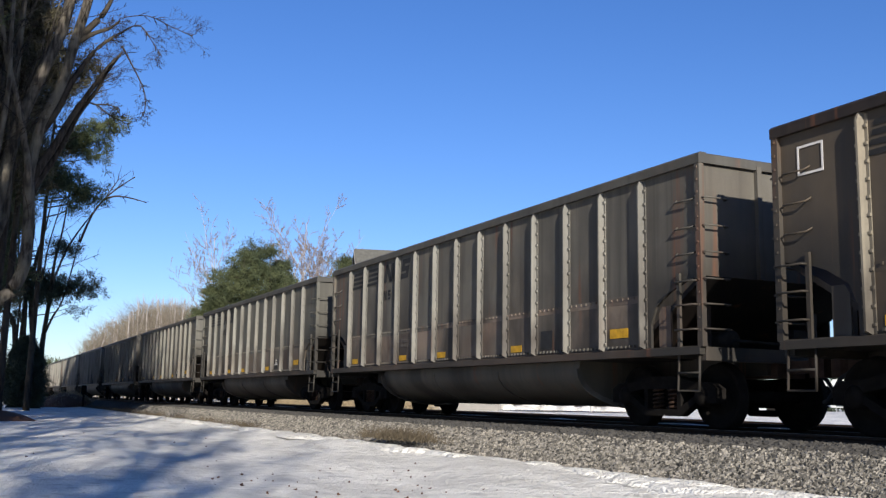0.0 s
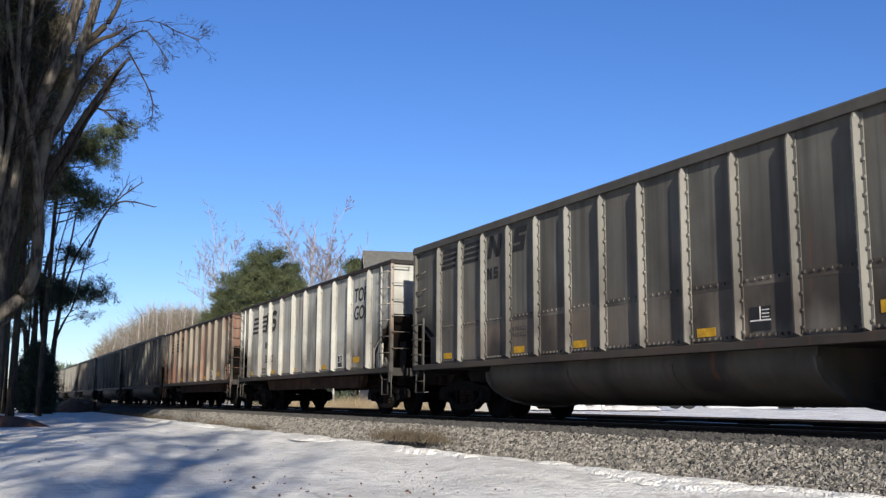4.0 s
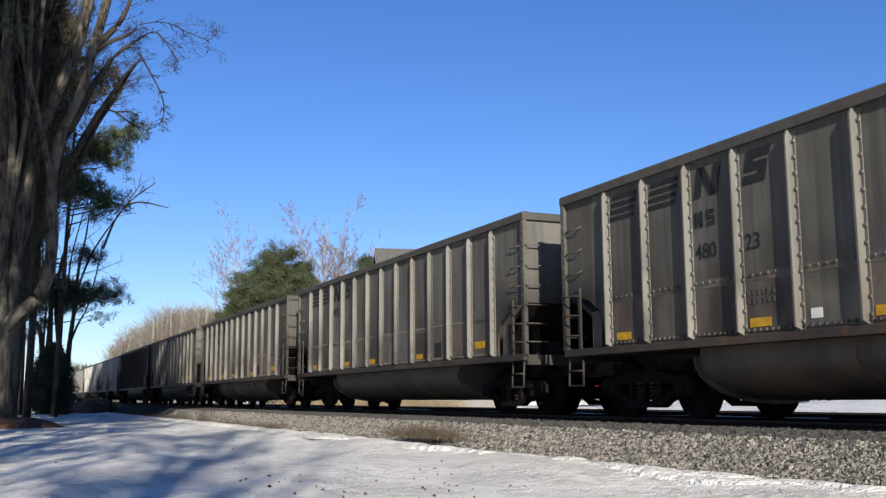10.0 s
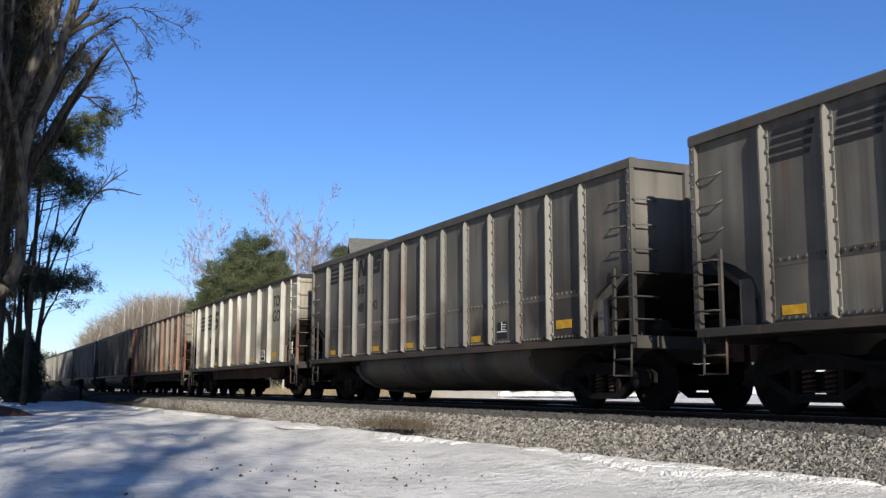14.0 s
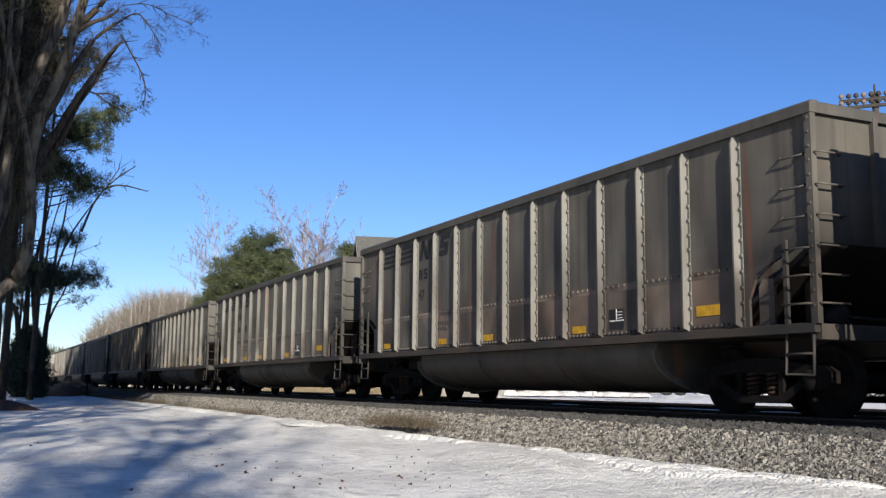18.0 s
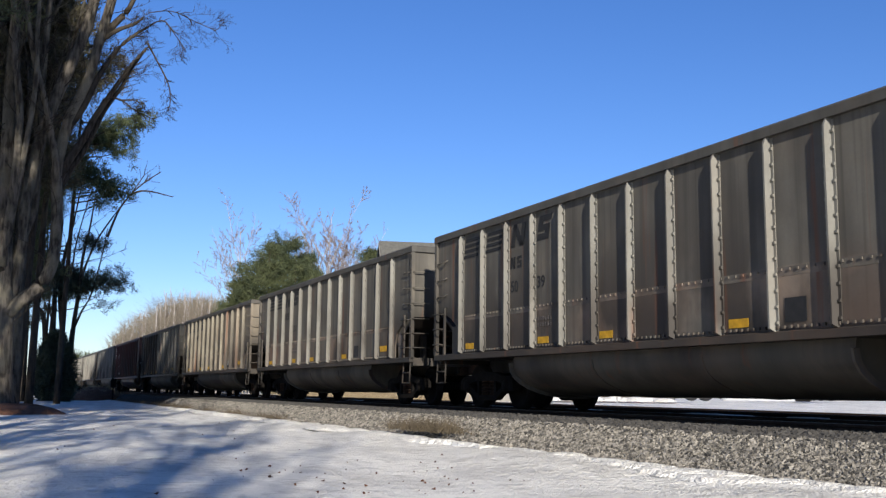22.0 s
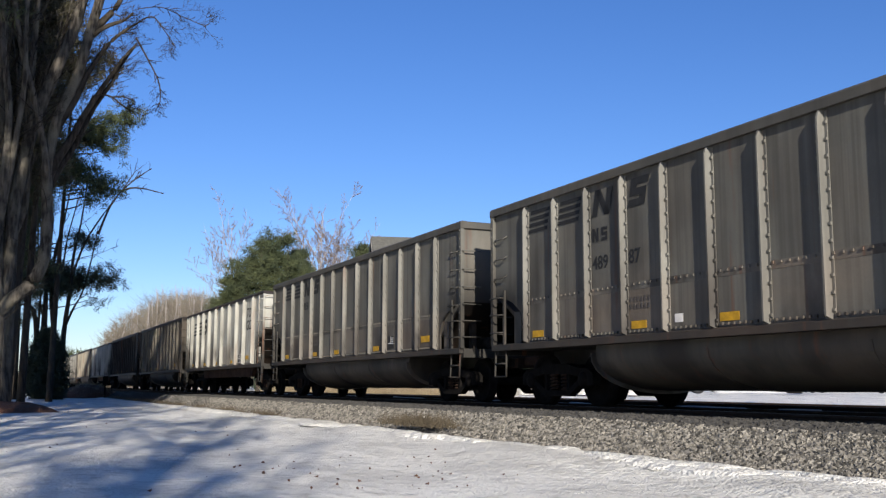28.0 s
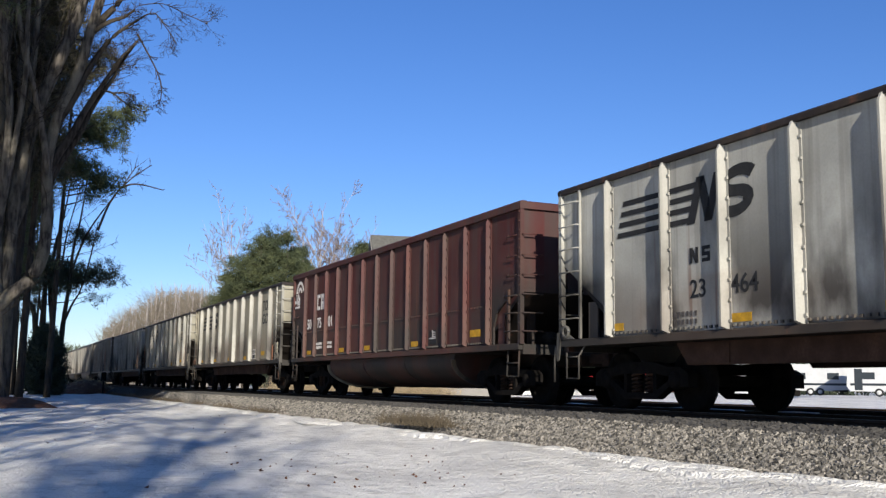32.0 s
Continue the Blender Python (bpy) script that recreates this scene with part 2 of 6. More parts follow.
# ---- mesh building ----
class Build:
    """Collects vertices and faces, then becomes one mesh."""

    def __init__(self):
        self.v, self.f, self.smooth = [], [], set()

    def add(self, verts, faces, smooth=False):
        k = len(self.v)
        self.v += [tuple(p) for p in verts]
        if smooth:
            self.smooth.update(range(len(self.f), len(self.f) + len(faces)))
        self.f += [tuple(i + k for i in q) for q in faces]
        return self

    def box(self, x0, x1, y0, y1, z0, z1):
        v = [(x, y, z) for x in (x0, x1) for y in (y0, y1) for z in (z0, z1)]
        return self.add(v, [(0, 1, 3, 2), (4, 6, 7, 5), (0, 4, 5, 1), (2, 3, 7, 6), (0, 2, 6, 4), (1, 5, 7, 3)])

    def prism(self, profile, lo, hi, axis="x"):
        """A flat outline given thickness along an axis; outline in the other two axes, in order."""
        def put(a, b, c):
            return {"x": (c, a, b), "y": (a, c, b), "z": (a, b, c)}[axis]
        n = len(profile)
        v = [put(a, b, lo) for a, b in profile] + [put(a, b, hi) for a, b in profile]
        f = [tuple(range(n - 1, -1, -1)), tuple(range(n, 2 * n))] + [(i, (i + 1) % n, n + (i + 1) % n, n + i) for i in range(n)]
        return self.add(v, f)

    def tube(self, pts, radii, sides=6, caps=True):
        pts = [Vector(p) for p in pts]
        rings = []
        up = Vector((0.31, 0.17, 0.93)).normalized()
        for i, p in enumerate(pts):
            d = (pts[min(i + 1, len(pts) - 1)] - pts[max(i - 1, 0)]).normalized()
            a = d.cross(up if abs(d.dot(up)) < 0.95 else Vector((1, 0, 0))).normalized()
            b = d.cross(a)
            r = radii[i] if isinstance(radii, (list, tuple)) else radii
            rings.append([p + r * (math.cos(2 * math.pi * k / sides) * a + math.sin(2 * math.pi * k / sides) * b) for k in range(sides)])
        v = [q for ring in rings for q in ring]
        f = [(i * sides + k, i * sides + (k + 1) % sides, (i + 1) * sides + (k + 1) % sides, (i + 1) * sides + k)
             for i in range(len(pts) - 1) for k in range(sides)]
        self.add(v, f, smooth=True)
        if caps:
            k0 = len(self.v) - len(v)
            self.f.append(tuple(k0 + i for i in range(sides - 1, -1, -1)))
            self.f.append(tuple(k0 + len(v) - sides + i for i in range(sides)))
        return self

    def lathe(self, profile, sides=24, axis="x", at=(0, 0, 0)):
        """Turns an outline of (along, radius) round an axis."""
        v, n = [], len(profile)
        for s in range(sides):
            c, d = math.cos(2 * math.pi * s / sides), math.sin(2 * math.pi * s / sides)
            for a, r in profile:
                p = {"x": (a, r * c, r * d), "y": (r * c, a, r * d), "z": (r * c, r * d, a)}[axis]
                v.append((p[0] + at[0], p[1] + at[1], p[2] + at[2]))
        f = [(s * n + i, s * n + i + 1, ((s + 1) % sides) * n + i + 1, ((s + 1) % sides) * n + i) for s in range(sides) for i in range(n - 1)]
        return self.add(v, f, smooth=True)

    def mesh(self, name, mats):
        me = bpy.data.meshes.new(name)
        me.from_pydata(self.v, [], self.f)
        me.update()
        bm = bmesh.new()
        bm.from_mesh(me)
        bmesh.ops.recalc_face_normals(bm, faces=bm.faces)
        bm.to_mesh(me)
        bm.free()
        flags = np.zeros(len(me.polygons), dtype=bool)
        if self.smooth:
            flags[list(self.smooth)] = True
        me.polygons.foreach_set("use_smooth", flags)
        for m in (mats if isinstance(mats, (list, tuple)) else [mats]):
            me.materials.append(m)
        return me


def raw_mesh(name, verts, faces, mat, smooth=False):
    """A large mesh straight from arrays."""
    me = bpy.data.meshes.new(name)
    me.from_pydata(verts, [], faces)
    me.update()
    if smooth:
        me.polygons.foreach_set("use_smooth", np.ones(len(me.polygons), dtype=bool))
    me.materials.append(mat)
    return me


def part(name, me, parent, mat=None, at=None, label=""):
    ob = new(name, me)
    ob.parent = parent
    if at is not None:
        ob.matrix_basis = at
    if mat is not None and me.materials[0] is not mat:
        ob.material_slots[0].link = "OBJECT"
        ob.material_slots[0].material = mat
    if label:
        ob["label"] = label
    return ob


# ---- ground ----
def smoothstep(a, b, x):
    k = np.clip((x - a) / (b - a), 0, 1)
    return k * k * (3 - 2 * k)


def ground_height(x, y):
    """Snowy verge, a shallow dip beside the bank, and the bank under both tracks."""
    z = -0.6 + 0.09 * smoothstep(5.5, 7.4, x) - 0.25 * smoothstep(7.5, 8.0, x) + 0.42 * smoothstep(17.3, 22.0, x)
    bump_ = 0.035 * np.sin(0.9 * x + 0.4 * y) * np.sin(0.55 * y - 0.3 * x) + 0.02 * np.sin(2.3 * x - 1.1 * y)
    return z + bump_ * (np.abs(y) < 120) * ((x < 7.0) | (x > 20.5))


def build_ground():
    def axis(lo, hi, fine_lo, fine_hi, fine, coarse):
        a = list(np.arange(fine_lo, fine_hi, fine))
        b, s = fine_hi, fine
        while b < hi:
            a.append(b)
            s = min(s * 1.25, coarse)
            b += s
        a.append(hi)
        b, s = fine_lo, fine
        left = []
        while b > lo:
            s = min(s * 1.25, coarse)
            b -= s
            left.append(max(b, lo))
        return np.array(left[::-1] + a)
    xs, ys = axis(-1500, 2000, -12, 22, 0.35, 150), axis(-1500, 2500, 3, 60, 0.4, 150)
    gx, gy = np.meshgrid(xs, ys)
    gz = ground_height(gx, gy)
    n = len(xs)
    v = np.stack([gx.ravel(), gy.ravel(), gz.ravel()], 1)
    f = [(j * n + i, j * n + i + 1, (j + 1) * n + i + 1, (j + 1) * n + i) for j in range(len(ys) - 1) for i in range(n - 1)]
    ob = new("ground", raw_mesh("ground", v.tolist(), f, SNOW, True))
    tagged(ob, "snow-covered ground with trodden patches beside the tracks", "ground", kind="structure")


build_ground()


def bank(name, mid, y0, y1, near, far, label):
    """A ballast bed: a crest with sloping shoulders, slightly uneven."""
    rng = random.Random(len(name))
    prof = [(-near - 0.85, -0.66), (-near, -0.16), (-near + 0.35, -0.12), (-1.3, -0.13), (1.3, -0.13), (far - 0.3, -0.12), (far, -0.16), (far + 0.85, -0.7)]
    ys = list(np.arange(y0, 2, 8.0)) + list(np.arange(2, 60, 0.2)) + list(np.arange(60, y1 + 1, 8.0))
    v, f, n = [], [], len(prof)
    for y in ys:
        for k, (x, z) in enumerate(prof):
            rag = 0.14 * noise.noise(Vector((0.9 * y, k * 7.3, 0.0))) + 0.07 * noise.noise(Vector((2.7 * y, k * 3.1, 5.0))) if k == 0 else 0.0
            v.append((mid + x + rag + rng.uniform(-0.03, 0.03), y, z + rng.uniform(-0.02, 0.02)))
    for j in range(len(ys) - 1):
        for i in range(n - 1):
            f.append((j * n + i, j * n + i + 1, (j + 1) * n + i + 1, (j + 1) * n + i))
    ob = new(name, raw_mesh(name, v, f, GRAVEL))
    tagged(ob, label, "ballast", kind="structure")
    return ob


BED = bank("ballast_bed", CENTRE, -760, 520, 2.1, 2.1, "grey crushed granite ballast bank under the track")
BED2 = bank("ballast_bed_far", CENTRE + 4.3, -760, 520, 2.1, 2.3, "grey ballast bank with snow under the second track")


def stones(name, count, x_range, y_range, height, mat, size, parent, seed, label):
    """Loose crushed stones, each a jittered angular block."""
    rng = np.random.default_rng(seed)
    base = np.array([(x, y, z) for x in (-1, 1) for y in (-1, 1) for z in (-1, 1)], dtype=float)
    quads = np.array([(0, 1, 3, 2), (4, 6, 7, 5), (0, 4, 5, 1), (2, 3, 7, 6), (0, 2, 6, 4), (1, 5, 7, 3)])
    x = rng.uniform(*x_range, count)
    u = rng.uniform(0, 1, count)
    y = y_range[0] + (y_range[1] - y_range[0]) * u ** 1.6
    z = height(x)
    s = rng.uniform(0.6, 1.25, (count, 1, 3)) * size * np.array([1.0, 1.0, 0.75])
    v = base[None] * rng.uniform(0.55, 1.0, (count, 8, 3)) * s
    ang = rng.uniform(0, 2 * np.pi, (count, 3))
    for k, (a, b) in enumerate(((1, 2), (0, 2), (0, 1))):
        c, d = np.cos(ang[:, k])[:, None], np.sin(ang[:, k])[:, None]
        va, vb = v[:, :, a].copy(), v[:, :, b].copy()
        v[:, :, a], v[:, :, b] = c * va - d * vb, d * va + c * vb
    v += np.stack([x, y, z], 1)[:, None]
    f = (quads[None] + 8 * np.arange(count)[:, None, None]).reshape(-1, 4)
    ob = part(name, raw_mesh(name, v.reshape(-1, 3).tolist(), f.tolist(), mat), parent)
    tagged(ob, label, kind="stuff")
    return ob


def near_bank(x):
    d = x - (CENTRE - 2.1)
    return np.where(d < 0, -0.16 + d * 0.59, -0.16 + np.minimum(d, 0.35) * 0.11) + 0.005


stones("ballast_stones", 52000, (CENTRE - 3.0, CENTRE - 2.12), (6, 52), near_bank, STONE, 0.043, BED, 3, "loose grey granite stones on the bank's shoulder")
stones("sooty_stones", 30000, (CENTRE - 2.2, CENTRE + 1.0), (6, 48), lambda x: np.where(x < CENTRE - 1.8, near_bank(x), -0.118), DARKSTONE, 0.04, BED, 4, "darker stones on the bank's crest and between the rails")
stones("far_stones", 9000, (CENTRE + 1.6, CENTRE + 6.0), (8, 60), lambda x: np.full_like(x, -0.14), STONE, 0.045, BED2, 5, "grey stones with thin snow beside the second track")

# ---- tracks ----
RAIL_PROFILE = [(-0.07, -0.18), (0.07, -0.18), (0.07, -0.165), (0.012, -0.145), (0.012, -0.05), (0.037, -0.035), (0.037, -0.006),
                (-0.037, -0.006), (-0.037, -0.035), (-0.012, -0.05), (-0.012, -0.145), (-0.07, -0.165)]


def track(mid, y0, y1, ties_from, ties_to, label):
    ob = new("railway_track")
    ob.location = (mid, 0, 0)
    tagged(ob, label, "railway track", group="railway tracks", kind="structure")
    for side in (-0.755, 0.755):
        b = Build().prism([(x + side, z) for x, z in RAIL_PROFILE], y0, y1, "y")
        rail = part("rail", b.mesh("rail", RAILM), ob)
        part("rail_head", Build().box(side - 0.034, side + 0.034, y0, y1, -0.005, 0.0).mesh("rail_head", RAILTOP), rail, label="bright worn running surface")
    tie_me = Build().prism([(-1.3, -0.3), (1.3, -0.3), (1.3, -0.155), (1.27, -0.14), (-1.27, -0.14), (-1.3, -0.155)], -0.115, 0.115, "y").mesh("tie", TIE)
    y = ties_from
    k = 0
    while y < ties_to:
        part("tie", tie_me, ob, at=pose(random.Random(k).uniform(-0.04, 0.04), y, 0, 0, 0, random.Random(k + 9).uniform(-1, 1)))
        y += 0.53
        k += 1
    return ob


track(CENTRE, -760, 520, 4.0, 70.0, "railway track with dark timber ties and rusty rails")
track(CENTRE + 4.3, -760, 520, 6.0, 60.0, "second railway track with snow between its ties")


def snow_ridges():
    """Uneven strips of old snow left between the two tracks."""
    rng = random.Random(12)
    b = Build()
    y = 6.0
    while y < 90:
        ln, wd, h = rng.uniform(0.5, 2.0), rng.uniform(0.08, 0.2), rng.uniform(0.05, 0.11)
        x = CENTRE + 2.85 + rng.uniform(-0.2, 0.15)
        pts = [(x + wd * math.cos(a) * rng.uniform(0.7, 1.1), y + ln * math.sin(a) * rng.uniform(0.8, 1.1), -0.17) for a in np.linspace(0, 2 * math.pi, 12, endpoint=False)]
        top = [(x + (p[0] - x) * 0.6, y + (p[1] - y) * 0.7, -0.14 + h * rng.uniform(0.6, 1)) for p in pts]
        b.add(pts + top, [(i, (i + 1) % 12, 12 + (i + 1) % 12, 12 + i) for i in range(12)] + [tuple(range(12, 24))], smooth=True)
        y += ln * rng.uniform(0.8, 1.4)
    ob = new("snow_ridge", b.mesh("snow_ridge", SNOW))
    tagged(ob, "broken ridges of old snow between the tracks", "snow", kind="stuff")


snow_ridges()

# ---- the train ----
# seconds, place of car 0 along the track
SPEED = [
    (0.0, 17.79), (1.0, 40.86), (2.0, 63.79), (5.0, 133.33), (6.0, 156.75), (7.0, 180.32), (8.0, 203.42), (9.0, 226.49),
    (10.0, 249.78), (11.0, 272.98), (12.0, 296.33), (13.0, 319.73), (14.0, 342.80), (17.0, 412.94), (18.0, 436.52), (19.0, 459.82),
    (20.0, 483.12), (21.0, 506.56), (22.0, 530.41), (23.0, 554.42), (24.0, 578.32), (25.0, 602.04), (28.0, 672.94), (29.0, 696.55),
    (30.0, 720.66), (31.0, 743.73), (32.0, 767.47),
]
HALF = 7.37             # half the body length
PANEL = 1.52            # half the width over the side sheets
A_RIBS = [-6.09 + 1.015 * i for i in range(13)]
B_RIBS = [-5.95, -4.53, -3.28, -1.96, -0.62, 0.62, 1.96, 3.28, 4.53, 5.95]
TOP = 3.73


def side_sheet(ends):
    """One side of an open car (-x side). ends: lower edge of the end bay, from the corner inwards."""
    low = [(HALF - d, z) for d, z in ends]
    outline = [(HALF, TOP - 0.1)] + low + [(low[-1][0], 1.06), (-low[-1][0], 1.06)] + [(-y, z) for y, z in low[::-1]] + [(-HALF, TOP - 0.1)]
    return Build().prism(outline, -PANEL - 0.02, -PANEL + 0.02, "x")


def end_wall(z_end):
    """Upright end sheet with its two stiffeners, at the -y end."""
    b = Build()
    b.box(-PANEL + 0.02, PANEL - 0.02, -HALF, -HALF + 0.05, z_end, TOP - 0.1)
    for x in (-0.55, 0.55):
        b.box(x - 0.04, x + 0.04, -HALF - 0.07, -HALF + 0.01, z_end, TOP - 0.1)
    return b


def slope_sheet(z_end, y_in):
    """Sloping floor from the end wall down over the truck, at the -y end."""
    return Build().prism([(-HALF + 0.002, z_end - 0.002), (-y_in + 0.6, 1.0), (-y_in + 0.65, 1.06), (-HALF + 0.05, z_end + 0.05)], -PANEL + 0.022, PANEL - 0.022, "x")


def car_floor(y_in):
    return Build().box(-PANEL + 0.03, PANEL - 0.03, -y_in + 0.61, y_in - 0.61, 1.0, 1.05)


def rim(h=0.15, top=TOP):
    b = Build()
    w, t = PANEL + 0.09, 0.14
    for s in (-1, 1):
        b.prism([(s * w, top - h), (s * w, top - 0.03), (s * (w - 0.03), top), (s * (w - t), top), (s * (w - t), top - h)], -HALF - 0.06, HALF + 0.06, "y")
        b.prism([(s * (HALF + 0.06), top - h), (s * (HALF + 0.06), top - 0.03), (s * (HALF + 0.03), top - 0.004), (s * (HALF - 0.08), top - 0.004), (s * (HALF - 0.08), top - h)], -w + t, w - t, "x")
    return b


def rib(depth, width, z0, z1, step):
    """A pressed side stake, tapered at top and foot, with its rivets. Built for the -x side at y = 0."""
    b = Build()
    h = width / 2
    prof = [(-PANEL - 0.02, z0), (-PANEL - 0.02 - depth, z0 + 0.05), (-PANEL - 0.02 - depth, z1 - 0.1), (-PANEL - 0.02 - depth * 0.6, z1), (-PANEL - 0.02, z1)]
    v = []
    for s in (-1, 1):
        v += [(x, s * (h if x > -PANEL - 0.03 else h * 0.35), z) for x, z in prof]
    n = len(prof)
    b.add(v, [tuple(range(n)), tuple(range(2 * n - 1, n - 1, -1))] + [(i, i + n, (i + 1) % n + n, (i + 1) % n) for i in range(n)])
    for s in (-1, 1):
        b.box(-PANEL - 0.032, -PANEL - 0.018, min(s * h, s * (h + 0.04)), max(s * h, s * (h + 0.04)), z0 + 0.02, z1 - 0.02)
        z = z0 + 0.12
        while z < z1 - 0.1:
            b.box(-PANEL - 0.055, -PANEL - 0.03, s * (h + 0.025) - 0.018, s * (h + 0.025) + 0.018, z - 0.018, z + 0.018)
            z += step
    return b


BELLY = 4.15            # half the tub's length


def belly_profile(w, deep):
    """Rounded section of the tub, from one top edge to the other."""
    return [(w * math.cos(a), 0.88 - deep * max(0.0, math.sin(a)) ** 0.9) for a in np.linspace(0, math.pi, 17)]


def belly():
    """The rounded tub that hangs between the trucks, with its upright skirts."""
    b = Build()
    prof = [(1.36, 1.0)] + belly_profile(1.38, 0.6) + [(-1.36, 1.0)]
    n = len(prof)
    v = [(x, s * BELLY, z) for s in (-1, 1) for x, z in prof]
    b.add(v, [(i, i + 1, n + i + 1, n + i) for i in range(n - 1)], smooth=True)
    b.add(v, [tuple(range(n)), tuple(range(2 * n - 1, n - 1, -1))])
    for y in (-1.4, 1.4):
        ring = belly_profile(1.39, 0.61)
        b.prism(ring + [(x * 0.97, z + 0.02) for x, z in ring[::-1]], y - 0.03, y + 0.03, "y")
    return b


def belly_flange():
    """Crescent end plate of the tub."""
    outer, inner = belly_profile(1.46, 0.66), belly_profile(1.36, 0.585)[::-1]
    return Build().prism(outer + inner, -0.02, 0.02, "y")


def ladder_a():
    """Corner post, stile, rungs and grab irons at the near right corner (-x, -y)."""
    b = Build()
    x = -PANEL - 0.05
    b.box(x - 0.03, x + 0.05, -HALF - 0.05, -HALF + 0.05, 1.1, TOP - 0.15)
    b.box(x - 0.02, x + 0.02, -HALF + 0.42, -HALF + 0.48, 1.1, 2.12)
    for z in (1.33, 1.66, 1.98):
        b.tube([(x - 0.02, -HALF + 0.45, z), (x - 0.1, -HALF + 0.43, z), (x - 0.1, -HALF + 0.05, z), (x - 0.02, -HALF + 0.02, z)], 0.014, 5)
    for z in (2.36, 2.72, 3.1):
        b.tube([(x + 0.04, -HALF + 0.5, z + 0.05), (x - 0.03, -HALF + 0.48, z), (x - 0.03, -HALF + 0.12, z), (x + 0.02, -HALF + 0.1, z + 0.02)], 0.013, 5)
    for z in (1.33, 1.66, 2.0, 2.36, 2.72, 3.1):
        b.tube([(x, -HALF - 0.02, z), (x + 0.02, -HALF - 0.12, z), (x + 0.4, -HALF - 0.12, z), (x + 0.42, -HALF - 0.02, z)], 0.014, 5)
    z = 1.3
    while z < TOP - 0.2:
        b.box(x - 0.045, x - 0.03, -HALF - 0.015, -HALF + 0.015, z, z + 0.03)
        z += 0.17
    return b


def ladder_b():
    """Full-height corner ladder of the straight-sided cars."""
    b = Build()
    x = -PANEL - 0.05
    b.box(x - 0.03, x + 0.05, -HALF - 0.05, -HALF + 0.035, 1.0, TOP - 0.15)
    b.box(x - 0.04, x, -HALF + 0.58, -HALF + 0.62, 1.12, TOP - 0.15)
    z = 1.45
    while z < TOP - 0.2:
        b.tube([(x - 0.02, -HALF + 0.6, z), (x - 0.09, -HALF + 0.58, z), (x - 0.09, -HALF + 0.05, z), (x - 0.02, -HALF + 0.02, z)], 0.014, 5)
        b.tube([(x, -HALF - 0.02, z + 0.1), (x + 0.02, -HALF - 0.13, z + 0.1), (x + 0.42, -HALF - 0.13, z + 0.1), (x + 0.44, -HALF - 0.02, z + 0.1)], 0.014, 5)
        z += 0.385
    # hanging foot plate of the post
    b.prism([(-HALF - 0.07, 1.24), (-HALF - 0.1, 0.86), (-HALF - 0.08, 0.76), (-HALF - 0.02, 0.78), (-HALF + 0.02, 1.0), (-HALF + 0.05, 1.24)], x - 0.055, x - 0.032, "x")
    b.tube([(x - 0.02, -HALF - 0.16, 1.02), (x - 0.04, -HALF - 0.17, 0.78), (x - 0.04, -HALF - 0.17, 0.42)], 0.017, 5)
    # jacking eye beside it
    ring = [(x - 0.05, -HALF + 0.2 + 0.085 * math.cos(a), 1.24 + 0.085 * math.sin(a)) for a in np.linspace(0, 2 * math.pi, 13)]
    b.tube(ring, 0.032, 6, False)
    b.prism([(-HALF + 0.06, 1.12), (-HALF + 0.44, 1.12), (-HALF + 0.3, 1.19), (-HALF + 0.06, 1.19)], x - 0.05, x - 0.03, "x")
    return b


def step_a():
    x, y = -PANEL - 0.03, -HALF + 0.12
    b = Build()
    b.tube([(x, y - 0.05, 1.0), (x - 0.02, y - 0.05, 0.52), (x - 0.02, y + 0.38, 0.52), (x, y + 0.38, 1.0)], 0.02, 5)
    b.tube([(x - 0.02, y - 0.05, 0.76), (x - 0.02, y + 0.38, 0.76)], 0.016, 5)
    return b


def step_b():
    x, y = -PANEL - 0.03, -HALF + 0.12
    b = Build()
    b.tube([(x, y + 0.62, 1.06), (x - 0.02, y + 0.4, 0.84), (x - 0.02, y + 0.4, 0.48), (x - 0.02, y + 0.03, 0.48), (x - 0.02, y + 0.03, 0.9)], 0.018, 5)
    b.tube([(x - 0.02, y + 0.4, 0.83), (x - 0.02, y + 0.03, 0.83)], 0.012, 5)
    return b


def end_gear():
    """Coupler with draft box, at the -y end."""
    b = Build()
    b.box(-0.25, 0.25, -HALF + 0.02, -HALF + 1.2, 0.72, 1.0)
    b.box(-0.09, 0.09, -HALF - 0.4, -HALF + 0.05, 0.78, 0.95)
    b.prism([(-0.16, -HALF - 0.72), (0.02, -HALF - 0.72), (0.16, -HALF - 0.6), (0.16, -HALF - 0.45), (0.08, -HALF - 0.38), (-0.08, -HALF - 0.38), (-0.16, -HALF - 0.5)], 0.72, 1.0, "z")
    return b


def hose():
    b = Build()
    b.tube([(0.3, -HALF - 0.02, 0.85), (0.32, -HALF - 0.3, 0.7), (0.28, -HALF - 0.55, 0.42), (0.2, -HALF - 0.7, 0.4)], 0.03, 6)
    return b


def end_platform():
    """End sill and the open floor over the truck, at the -y end."""
    b = Build()
    b.box(-PANEL, PANEL, -HALF - 0.02, -HALF + 0.14, 0.92, 1.1)
    b.box(-PANEL + 0.04, PANEL - 0.04, -HALF + 0.14, -HALF + 1.9, 1.02, 1.06)
    b.box(-0.32, 0.32, -HALF + 0.14, -HALF + 2.6, 0.75, 1.02)
    return b


def end_post():
    """Upright that carries the slope sheet over the platform."""
    return Build().prism([(-0.06, 0.06), (-0.06, -0.06), (0.06, -0.06), (0.06, 0.06)], 1.06, 1.75, "z")


